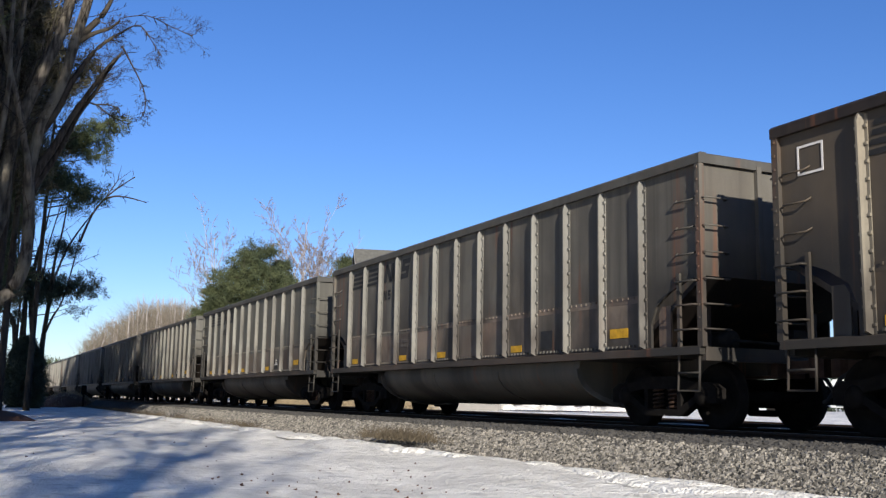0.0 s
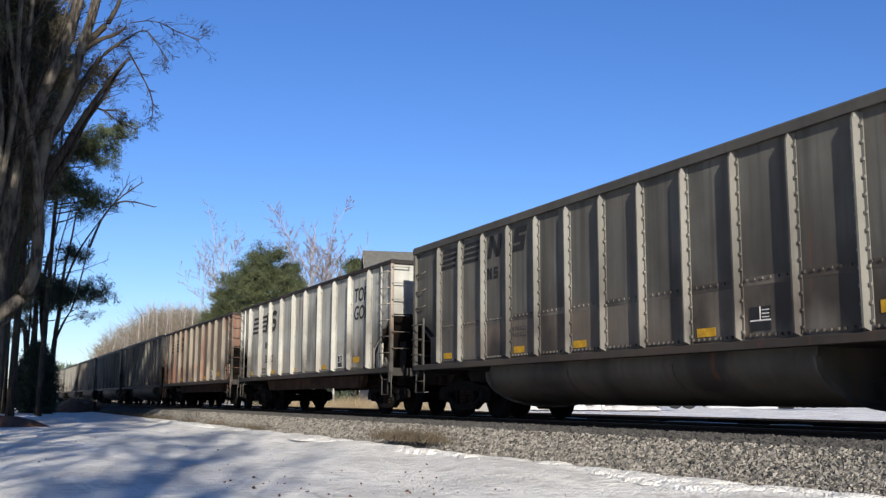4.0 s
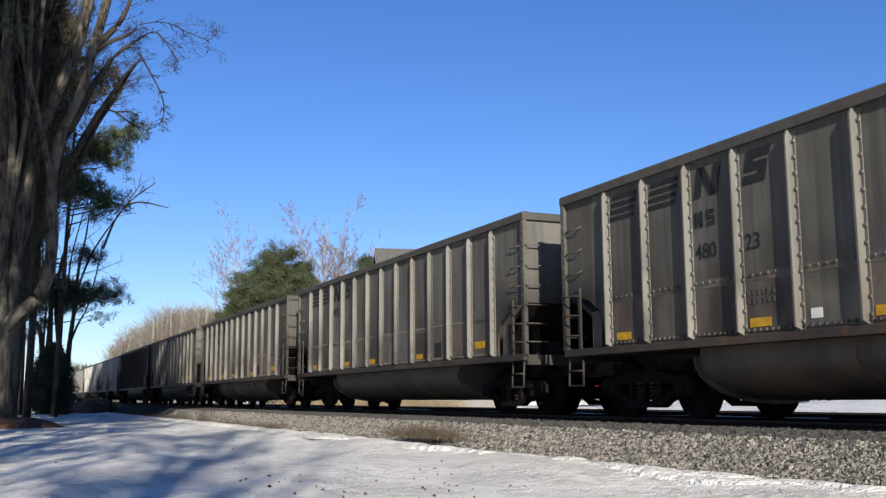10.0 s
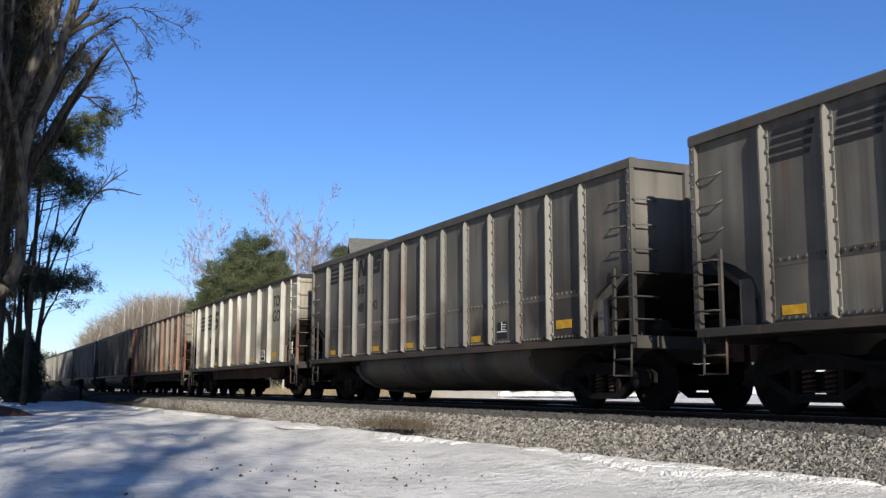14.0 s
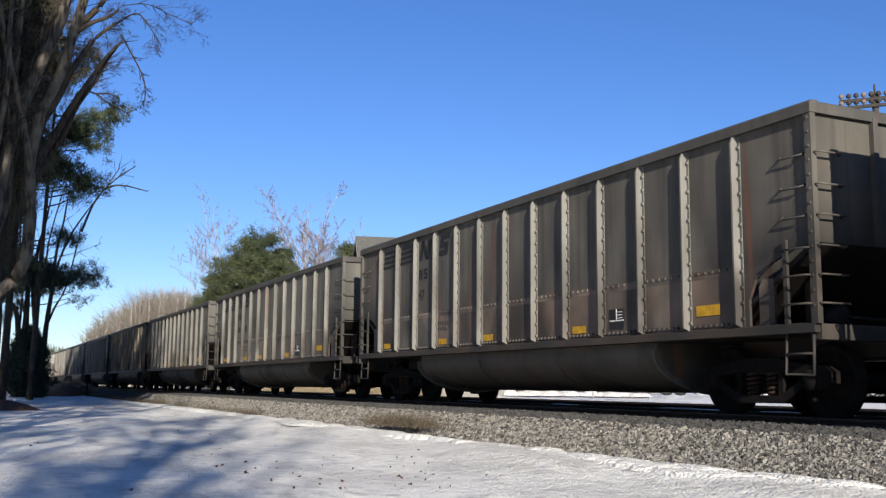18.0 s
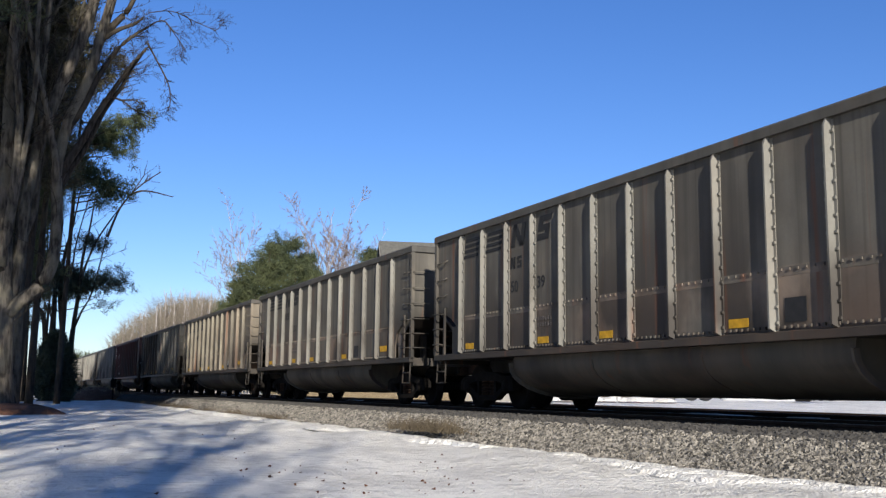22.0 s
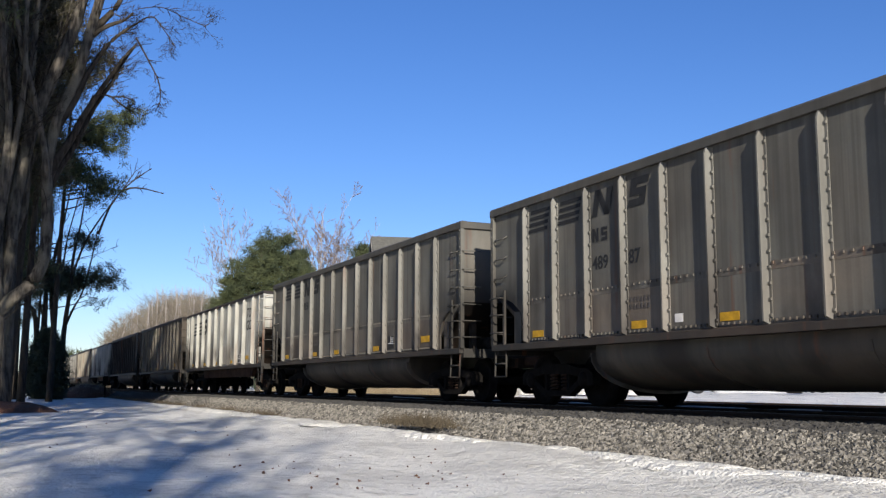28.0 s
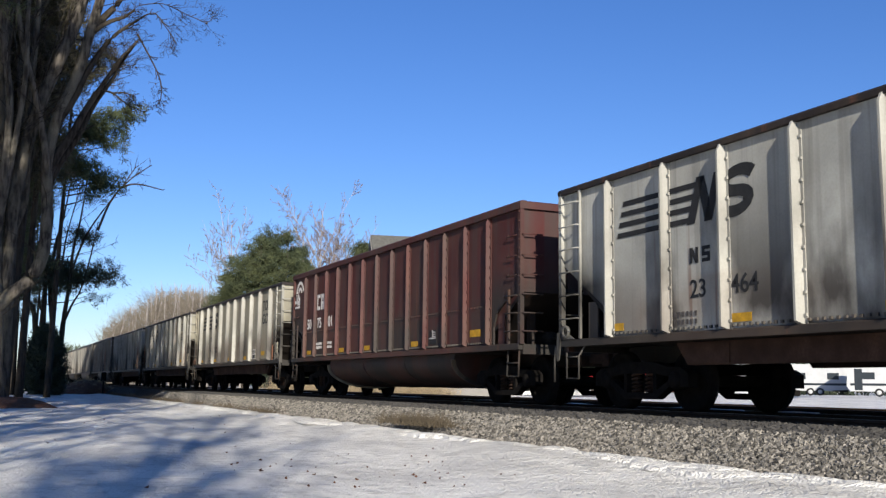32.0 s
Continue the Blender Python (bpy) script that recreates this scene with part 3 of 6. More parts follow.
def bracket_plate():
    return Build().prism([(-0.13, 1.08), (0.13, 1.08), (0.13, 1.6), (0.06, 1.7), (-0.13, 1.7)], -0.015, 0.015, "x")


def brake_gear():
    b = Build()
    b.lathe([(-0.25, 0.0), (-0.25, 0.14), (0.2, 0.14), (0.24, 0.08), (0.24, 0)], 12, "y", (-0.6, -HALF + 0.75, 1.24))
    b.box(0.35, 0.75, -HALF + 0.3, -HALF + 0.6, 1.06, 1.42)
    b.tube([(-0.6, -HALF + 0.5, 1.24), (0.5, -HALF + 0.45, 1.2)], 0.025, 5)
    return b


def brake_wheel():
    b = Build()
    y = -HALF - 0.16
    ring = [(0.95 + 0.25 * math.cos(a), y, 1.75 + 0.25 * math.sin(a)) for a in np.linspace(0, 2 * math.pi, 17)]
    b.tube(ring, 0.018, 5, False)
    for a in (0.3, 2.4, 4.5):
        b.tube([(0.95, y, 1.75), (0.95 + 0.25 * math.cos(a), y, 1.75 + 0.25 * math.sin(a))], 0.013, 4)
    b.box(0.85, 1.05, -HALF - 0.12, -HALF + 0.02, 1.55, 1.95)
    return b


def side_sill():
    b = Build()
    b.prism([(-PANEL - 0.03, 1.12), (-PANEL - 0.09, 1.1), (-PANEL - 0.09, 1.0), (-PANEL + 0.05, 1.0), (-PANEL + 0.05, 1.12)], -HALF, HALF, "y")
    return b


def sill_bolts(step):
    b = Build()
    y = -HALF + 1.4
    while y < HALF - 1.4:
        b.box(-PANEL - 0.05, -PANEL - 0.02, y - 0.019, y + 0.019, 1.145, 1.183)
        y += step
    return b


def seam():
    """Lap joint along the sheet, with its rivets."""
    b = Build()
    y = -6.0
    while y < 6.0:
        b.box(-PANEL - 0.042, -PANEL - 0.018, y - 0.015, y + 0.015, 1.855, 1.888)
        y += 0.14
    b.box(-PANEL - 0.024, -PANEL - 0.019, -6.1, 6.1, 1.79, 1.9)
    return b


def fish_sill():
    """Deep straight side beam below the straight-sided cars."""
    b = Build()
    b.prism([(-4.75, 0.99), (-4.5, 0.67), (4.5, 0.67), (4.75, 0.99)], -1.24, -1.1, "x")
    b.box(-1.262, -1.238, -4.4, -3.6, 0.69, 0.96)
    b.box(-1.262, -1.238, 3.6, 4.4, 0.69, 0.96)
    return b


def centre_sill():
    return Build().box(-1.0, 1.0, -4.4, 4.4, 0.86, 0.97)


WHEEL_R = 0.457


def wheelset():
    b = Build()
    prof = [(0.0, 0.09), (0.0, 0.2), (0.03, 0.22), (0.03, 0.36), (0.0, 0.385), (0.0, WHEEL_R), (0.1, WHEEL_R), (0.105, WHEEL_R + 0.026), (0.135, WHEEL_R + 0.022), (0.135, 0.385), (0.09, 0.36), (0.09, 0.22), (0.14, 0.2), (0.14, 0.09)]
    b.lathe([(-0.80 + a, r) for a, r in prof], 28, "x")
    b.lathe([(0.80 - a, r) for a, r in prof], 28, "x")
    b.lathe([(-1.02, 0.0), (-1.02, 0.1), (-0.8, 0.1), (-0.6, 0.085), (0.6, 0.085), (0.8, 0.1), (1.02, 0.1), (1.02, 0.0)], 12, "x")
    for s in (-1, 1):
        for k in range(3):
            a = 2 * math.pi * k / 3
            b.box(s * 1.02 - 0.02, s * 1.02 + 0.02, 0.06 * math.cos(a) - 0.015, 0.06 * math.cos(a) + 0.015, 0.06 * math.sin(a) - 0.015, 0.06 * math.sin(a) + 0.015)
    return b


def side_frame():
    b = Build()
    up = [(-1.2, 0.36), (-1.2, 0.56), (-1.05, 0.64), (-0.7, 0.66), (-0.35, 0.74), (0.35, 0.74), (0.7, 0.66), (1.05, 0.64), (1.2, 0.56), (1.2, 0.36), (1.0, 0.36), (0.8, 0.5), (0.42, 0.56)]
    b.prism(up + [(-0.42, 0.56), (-0.8, 0.5), (-1.0, 0.36)], -1.1, -0.93, "x")
    b.prism([(-0.95, 0.47), (-0.4, 0.17), (0.4, 0.17), (0.95, 0.47), (0.75, 0.47), (0.36, 0.27), (-0.36, 0.27), (-0.75, 0.47)], -1.09, -0.94, "x")
    for y in (-0.42, 0.34):
        b.box(-1.08, -0.95, y, y + 0.08, 0.25, 0.6)
    for y in (-0.89, 0.89):
        b.lathe([(-1.14, 0.0), (-1.14, 0.1), (-1.1, 0.14), (-0.93, 0.15)], 14, "x", (0, y, WHEEL_R))
    return b


def spring():
    return Build().tube([(-1.0 + 0.075 * math.cos(a), 0.075 * math.sin(a), 0.27 + 0.3 * a / 31.4) for a in np.linspace(0, 31.4, 41)], 0.02, 4)


def bolster():
    b = Build()
    b.prism([(-1.05, 0.56), (1.05, 0.56), (1.05, 0.66), (0.5, 0.74), (-0.5, 0.74), (-1.05, 0.66)], -0.2, 0.2, "y")
    b.box(-0.9, 0.9, -0.24, 0.24, 0.3, 0.54)
    b.lathe([(0.7, 0.0), (0.7, 0.2), (0.82, 0.2), (0.82, 0)], 12, "z")
    for y in (-0.5, 0.5):
        b.box(-0.85, 0.85, y - 0.05, y + 0.05, 0.38, 0.5)
    return b


def text_mesh(body, size, mat, shear=0.0):
    cu = bpy.data.curves.new("lettering", "FONT")
    cu.body, cu.size, cu.shear, cu.extrude, cu.offset = body, size, shear, 0.002, 0.012 * size
    cu.resolution_u = 3
    ob = bpy.data.objects.new("lettering", cu)
    scene.collection.objects.link(ob)
    me = bpy.data.meshes.new_from_object(ob.evaluated_get(bpy.context.evaluated_depsgraph_get()))
    bpy.data.objects.remove(ob)
    me.materials.clear()
    me.materials.append(mat)
    return me


# lettering faces -x, reads towards -y
def on_side(y, z, proud=0.026):
    return Matrix(((0, 0, -1, -PANEL - proud), (-1, 0, 0, y), (0, 1, 0, z), (0, 0, 0, 1)))


def flat_shapes(polys, mat, name):
    b = Build()
    for p in polys:
        b.prism(p, 0.0, 0.004, "z")
    return b.mesh(name, mat)


def slanted(x0, x1, z0, z1, k=0.25):
    return [(x0 + k * z0, z0), (x1 + k * z0, z0), (x1 + k * z1, z1), (x0 + k * z1, z1)]


def curl(x, z, r, thick, lean):
    """Outline of a doubled bend, leaning forward."""
    mid = [(x + 1.05 * r * math.cos(a), z + 0.5 * r + 0.5 * r * math.sin(a)) for a in np.linspace(0.5, 1.5 * math.pi, 12)]
    mid += [(x - 1.05 * r * math.cos(a), z - 0.5 * r - 0.5 * r * math.sin(a)) for a in np.linspace(1.5 * math.pi, 0.5, 12)][1:]
    band = []
    for k, (a, c) in enumerate(mid):
        (x0, z0), (x1, z1) = mid[max(k - 1, 0)], mid[min(k + 1, len(mid) - 1)]
        n = math.hypot(x1 - x0, z1 - z0)
        nx, nz = -(z1 - z0) / n * thick / 2, (x1 - x0) / n * thick / 2
        band.append(((a + nx + lean * (c + nz), c + nz), (a - nx + lean * (c - nz), c - nz)))
    return [[p for p, _ in band] + [q for _, q in reversed(band)]]


CHALK = plain("worn_chalk", (0.27, 0.24, 0.21), 0.9, 0.3, 8)
MESH = {}


def make_meshes():
    g = MESH
    base = STEEL
    ends_a, ends_b = [(0.0, 2.05), (0.35, 2.0), (0.7, 1.88), (1.0, 1.7), (1.12, 1.45)], [(0.0, 2.37), (1.2, 1.62)]
    g["side_a"], g["side_b"] = side_sheet(ends_a).mesh("side_sheet", base), side_sheet(ends_b).mesh("side_sheet", base)
    g["end_a"], g["end_b"] = end_wall(2.05).mesh("end_wall", base), end_wall(2.37).mesh("end_wall", base)
    g["slope_a"], g["slope_b"] = slope_sheet(2.05, HALF - 1.12).mesh("slope_sheet", base), slope_sheet(2.37, HALF - 1.2).mesh("slope_sheet", base)
    g["floor"] = car_floor(HALF - 1.2).mesh("car_floor", base)
    g["rim_a"], g["rim_b"] = rim().mesh("top_rim", base), rim(0.1, TOP - 0.065).mesh("top_rim", base)
    g["rib_a"] = rib(0.095, 0.085, 1.1, TOP - 0.15, 0.2).mesh("rib", base)
    g["rib_b"] = rib(0.125, 0.1, 1.1, TOP - 0.15, 0.27).mesh("rib", base)
    g["belly"] = belly().mesh("tub_belly", base)
    g["flange"] = belly_flange().mesh("tub_flange", base)
    g["ladder_a"], g["ladder_b"] = ladder_a().mesh("ladder", base), ladder_b().mesh("ladder", base)
    g["step_a"], g["step_b"] = step_a().mesh("stirrup_step", base), step_b().mesh("stirrup_step", base)
    g["coupler"] = end_gear().mesh("coupler", RUSTY)
    g["hose"] = hose().mesh("air_hose", RUBBER)
    g["platform"] = end_platform().mesh("end_sill", base)
    g["post"], g["bracket"] = end_post().mesh("end_post", base), bracket_plate().mesh("bracket_plate", base)
    g["wide_bracket"] = Build().prism([(-0.26, 1.07), (0.16, 1.07), (0.16, 1.62), (-0.26, 1.72)], -0.012, 0.012, "x").mesh("bracket_plate", base)
    g["brake"] = brake_gear().mesh("brake_cylinder", base)
    g["brake_wheel"] = brake_wheel().mesh("brake_wheel", base)
    g["sill"] = side_sill().mesh("side_sill", base)
    g["bolts"] = sill_bolts(0.11).mesh("sill_bolts", base)
    g["seam"] = seam().mesh("lap_seam", base)
    g["fish"], g["centre"] = fish_sill().mesh("side_beam", RUSTY), centre_sill().mesh("centre_sill", RUSTY)
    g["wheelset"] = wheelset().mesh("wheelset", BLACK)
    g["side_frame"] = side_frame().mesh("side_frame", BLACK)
    g["spring"] = spring().mesh("spring", RUSTY)
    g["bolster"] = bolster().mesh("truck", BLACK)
    g["tape"] = Build().box(0, 0.38, 0, 0.115, 0, 0.003).mesh("reflector_tape", YELLOW)
    g["tape_big"] = Build().box(0, 0.46, 0, 0.14, 0, 0.003).mesh("reflector_tape", YELLOW)
    g["square"] = flat_shapes([[(0, 0), (0.4, 0), (0.4, 0.028), (0, 0.028)], [(0, 0.33), (0.4, 0.33), (0.4, 0.358), (0, 0.358)], [(0, 0.028), (0.028, 0.028), (0.028, 0.33), (0, 0.33)], [(0.372, 0.028), (0.4, 0.028), (0.4, 0.33), (0.372, 0.33)]], WHITE, "white_square")
    g["panel"] = flat_shapes([[(0, 0), (0.36, 0), (0.36, 0.3), (0, 0.3)]], INK, "data_panel")
    loops = [(0.9 * u + 0.28 * math.cos(7 * u), 0.42 + 0.3 * math.sin(7 * u) * (0.6 + 0.4 * math.sin(2.3 * u)) + 0.25 * max(0, math.sin(1.7 * u)), 0) for u in np.linspace(0, 3.2, 90)]
    g["scribble"] = Build().tube(loops, 0.009, 4, False).mesh("chalk_scribble", CHALK)
    g["plate"] = flat_shapes([[(0, 0), (0.18, 0), (0.18, 0.12), (0, 0.12)]], WHITE, "tag_plate")
    g["panel_rim"] = flat_shapes([[(-0.018, -0.018), (0.378, -0.018), (0.378, 0), (-0.018, 0)], [(-0.018, 0.3), (0.378, 0.3), (0.378, 0.318), (-0.018, 0.318)], [(-0.018, 0), (0, 0), (0, 0.3), (-0.018, 0.3)], [(0.36, 0), (0.378, 0), (0.378, 0.3), (0.36, 0.3)]], WHITE, "panel_rim")
    g["patch"] = flat_shapes([[(0, 0), (0.84, 0), (0.84, 1.55), (0, 1.55)]], STEEL, "paint_patch")
    g["panel_bars"] = flat_shapes([[(0.0, 0.12), (0.36, 0.12), (0.36, 0.137), (0.0, 0.137)], [(0.17, 0.137), (0.187, 0.137), (0.187, 0.3), (0.17, 0.3)]]
                                  + [[(0.21, 0.16 + 0.045 * k), (0.33, 0.16 + 0.045 * k), (0.33, 0.172 + 0.045 * k), (0.21, 0.172 + 0.045 * k)] for k in range(3)], WHITE, "data_grid")
    g["small_text"] = flat_shapes([[(0.09 * i + 0.01 * (i % 2), 0.11 * k), (0.09 * i + 0.055, 0.11 * k), (0.09 * i + 0.055, 0.11 * k + 0.07), (0.09 * i + 0.01 * (i % 2), 0.11 * k + 0.07)] for k in range(2) for i in range(6)], INKBROWN, "stencil_block")
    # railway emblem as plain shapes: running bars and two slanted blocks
    g["bar_b"] = flat_shapes([slanted(0.0, 1.74, 0.0, 0.078, 0.3)], INK, "emblem_bar")
    enn = [slanted(1.7, 1.86, 0.0, 0.64, 0.35), slanted(2.06, 2.22, 0.0, 0.64, 0.35), [(1.92, 0.64), (2.08, 0.64), (2.24, 0.02), (2.08, 0.02)]]
    ess = curl(2.62, 0.32, 0.27, 0.155, 0.3)
    g["block1_b"], g["block2_b"] = flat_shapes(enn, INK, "emblem_block"), flat_shapes(ess, INK, "emblem_block")
    g["bar_a"] = flat_shapes([slanted(0.0, 0.66, 0.0, 0.065)], INK, "emblem_bar")
    enn = [slanted(2.1, 2.25, 0, 0.42), slanted(2.45, 2.6, 0, 0.42), [(2.2, 0.42), (2.36, 0.42), (2.6, 0.0), (2.45, 0.0)]]
    ess = [slanted(3.1, 3.52, 0.0, 0.11), slanted(3.1, 3.52, 0.16, 0.27), slanted(3.1, 3.55, 0.32, 0.43), slanted(3.1, 3.26, 0.27, 0.32), slanted(3.36, 3.52, 0.11, 0.16)]
    g["block1_a"], g["block2_a"] = flat_shapes(enn, INK, "emblem_block"), flat_shapes(ess, INK, "emblem_block")
    small = [[(0.42 * x, 0.42 * y) for x, y in p] for p in (slanted(0, 0.13, 0, 0.52, 0), slanted(0.3, 0.43, 0, 0.52, 0), [(0.0, 0.52), (0.15, 0.52), (0.43, 0.0), (0.28, 0.0)])]
    g["initial1"] = flat_shapes(small, INK, "initial")
    small = [[(0.42 * x + 0.26, 0.42 * y) for x, y in p] for p in (slanted(0, 0.4, 0, 0.12, 0), slanted(0, 0.4, 0.2, 0.32, 0), slanted(0, 0.4, 0.4, 0.52, 0), slanted(0, 0.13, 0.32, 0.4, 0), slanted(0.27, 0.4, 0.12, 0.2, 0))]
    g["initial2"] = flat_shapes(small, INK, "initial")
    g["top"], g["gon"] = text_mesh("TOP", 0.5, INK, 0.15), text_mesh("GON", 0.5, INK, 0.15)
    arc = [[(0.4 + r * math.cos(a), 0.38 + r * math.sin(a)) for r, a in ((r0, a0), (r1, a0), (r1, a0 + 0.3), (r0, a0 + 0.3))]
           for r0, r1, lo, hi in ((0.3, 0.4, 0.2, 4.4), (0.12, 0.21, 0.2, 4.4)) for a0 in np.arange(lo, hi, 0.3)]
    g["arc"] = flat_shapes(arc + [[(-0.1, -0.06), (0.4, -0.06), (0.4, 0.03), (-0.1, 0.03)], [(-0.1, 0.1), (0.4, 0.1), (0.4, 0.19), (-0.1, 0.19)], [(-0.1, 0.88), (0.8, 0.88), (0.8, 0.98), (-0.1, 0.98)]], WHITE, "emblem")


make_meshes()
BODY_PAINT = {
    "grey": car_paint("grey_car_paint", (0.125, 0.118, 0.1), dirt=0.55, rusty=0.14, low=(0.2, 0.155, 0.115), lowness=0.4),
    "grey2": car_paint("grey_green_car_paint", (0.106, 0.102, 0.085), dirt=0.6, rusty=0.15, low=(0.19, 0.15, 0.11), lowness=0.4, w=2),
    "greytan": car_paint("dusty_grey_car_paint", (0.112, 0.101, 0.083), dirt=0.62, rusty=0.3, low=(0.24, 0.175, 0.13), lowness=0.7, w=4),
    "tan": car_paint("tan_car_paint", (0.18, 0.15, 0.112), dirt=0.45, rusty=0.25, low=(0.27, 0.21, 0.16), lowness=0.5, w=6),
    "brown": car_paint("brown_car_paint", (0.078, 0.06, 0.042), dirt=0.5, rusty=0.35, low=(0.15, 0.095, 0.05), lowness=0.5, w=8),
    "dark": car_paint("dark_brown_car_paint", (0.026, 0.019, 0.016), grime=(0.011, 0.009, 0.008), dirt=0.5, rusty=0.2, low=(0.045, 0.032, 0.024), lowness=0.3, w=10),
    "red": car_paint("oxide_red_car_paint", (0.066, 0.0145, 0.0125), dirt=0.5, rusty=0.0, low=(0.09, 0.04, 0.03), lowness=0.4, w=12),
    "half": car_paint("two_tone_grey_car_paint", (0.115, 0.108, 0.09), dirt=0.5, rusty=0.2, low=(0.25, 0.19, 0.14), lowness=0.7, w=24, split=0.75),
    "rim": car_paint("sooty_rim_paint", (0.075, 0.07, 0.06), dirt=0.4, rusty=0.1, lowness=0.0, w=26),
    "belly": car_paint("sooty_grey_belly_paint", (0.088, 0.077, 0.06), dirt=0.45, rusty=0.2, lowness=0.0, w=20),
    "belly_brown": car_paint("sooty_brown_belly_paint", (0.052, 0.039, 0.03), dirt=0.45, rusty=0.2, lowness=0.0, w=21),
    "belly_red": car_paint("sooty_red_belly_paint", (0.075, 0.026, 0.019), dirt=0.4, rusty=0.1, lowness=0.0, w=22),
    "white": car_paint("off_white_car_paint", (0.41, 0.398, 0.35), dirt=0.18, rusty=0.2, low=(0.26, 0.2, 0.15), lowness=0.4, w=14),
    "cream": car_paint("cream_car_paint", (0.3, 0.275, 0.205), dirt=0.26, rusty=0.5, low=(0.22, 0.155, 0.11), lowness=0.45, w=16),
    "rusty": car_paint("rust_streaked_car_paint", (0.21, 0.185, 0.145), dirt=0.3, rusty=1.0, rust=(0.15, 0.052, 0.024), low=(0.2, 0.12, 0.08), lowness=0.6, w=18),
    "rust_end": car_paint("rust_ended_car_paint", (0.21, 0.185, 0.145), dirt=0.3, rusty=0.7, rust=(0.15, 0.052, 0.024), low=(0.2, 0.12, 0.08), lowness=0.6, w=18, end_rust=5.95),
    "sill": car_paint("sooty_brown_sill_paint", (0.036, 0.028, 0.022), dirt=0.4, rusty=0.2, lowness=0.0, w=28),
    "grey_rib": car_paint("worn_grey_rib_paint", (0.175, 0.166, 0.143), dirt=0.35, rusty=0.12, lowness=0.1, w=30),
    "brown_rib": car_paint("bare_cream_rib_paint", (0.23, 0.2, 0.15), dirt=0.35, rusty=0.4, lowness=0.1, w=32),
    "white_rib": car_paint("worn_cream_rib_paint", (0.37, 0.355, 0.31), dirt=0.25, rusty=0.4, rust=(0.16, 0.075, 0.04), lowness=0.2, w=34),
}
# ribs of grey, brown and cream cars: paler paint with sunlight put into it
RIB_PAINT = {"grey": "grey_rib", "grey2": "grey_rib", "greytan": "grey_rib", "tan": "brown_rib", "brown": "brown_rib", "half": "grey_rib", "white": "white_rib", "cream": "white_rib", "rust_end": "rusty"}
COLOUR_WORDS = {"grey": "weathered grey", "grey2": "grimy grey-green", "greytan": "grey, dust-stained", "tan": "tan-grey", "brown": "dirty brown", "dark": "dark brown",
                "red": "oxide-red", "white": "off-white", "cream": "cream", "rusty": "rust-streaked beige", "rust_end": "rust-streaked beige", "half": "half-blackened grey"}
TEXT = {}
RUSTBEAM = plain("rusted_beam_steel", (0.06, 0.034, 0.024), 0.85, 0.45, 3, gloss=0.1)


def letters(body, size, mat):
    key = (body, size, mat.name)
    if key not in TEXT:
        TEXT[key] = text_mesh(body, size, mat)
    return TEXT[key]


TURN = Matrix.Rotation(math.pi, 4, "Z")


def add_truck(car, y):
    tr = part("truck", MESH["bolster"], car, at=pose(0, y, 0))
    part("side_frame", MESH["side_frame"], tr)
    part("side_frame", MESH["side_frame"], tr, at=TURN)
    for y in (-0.18, 0.18):
        part("spring", MESH["spring"], tr, at=pose(0, y, 0))
    return [part("wheelset", MESH["wheelset"], tr, at=pose(0, s * 0.89, WHEEL_R)) for s in (-1, 1)]


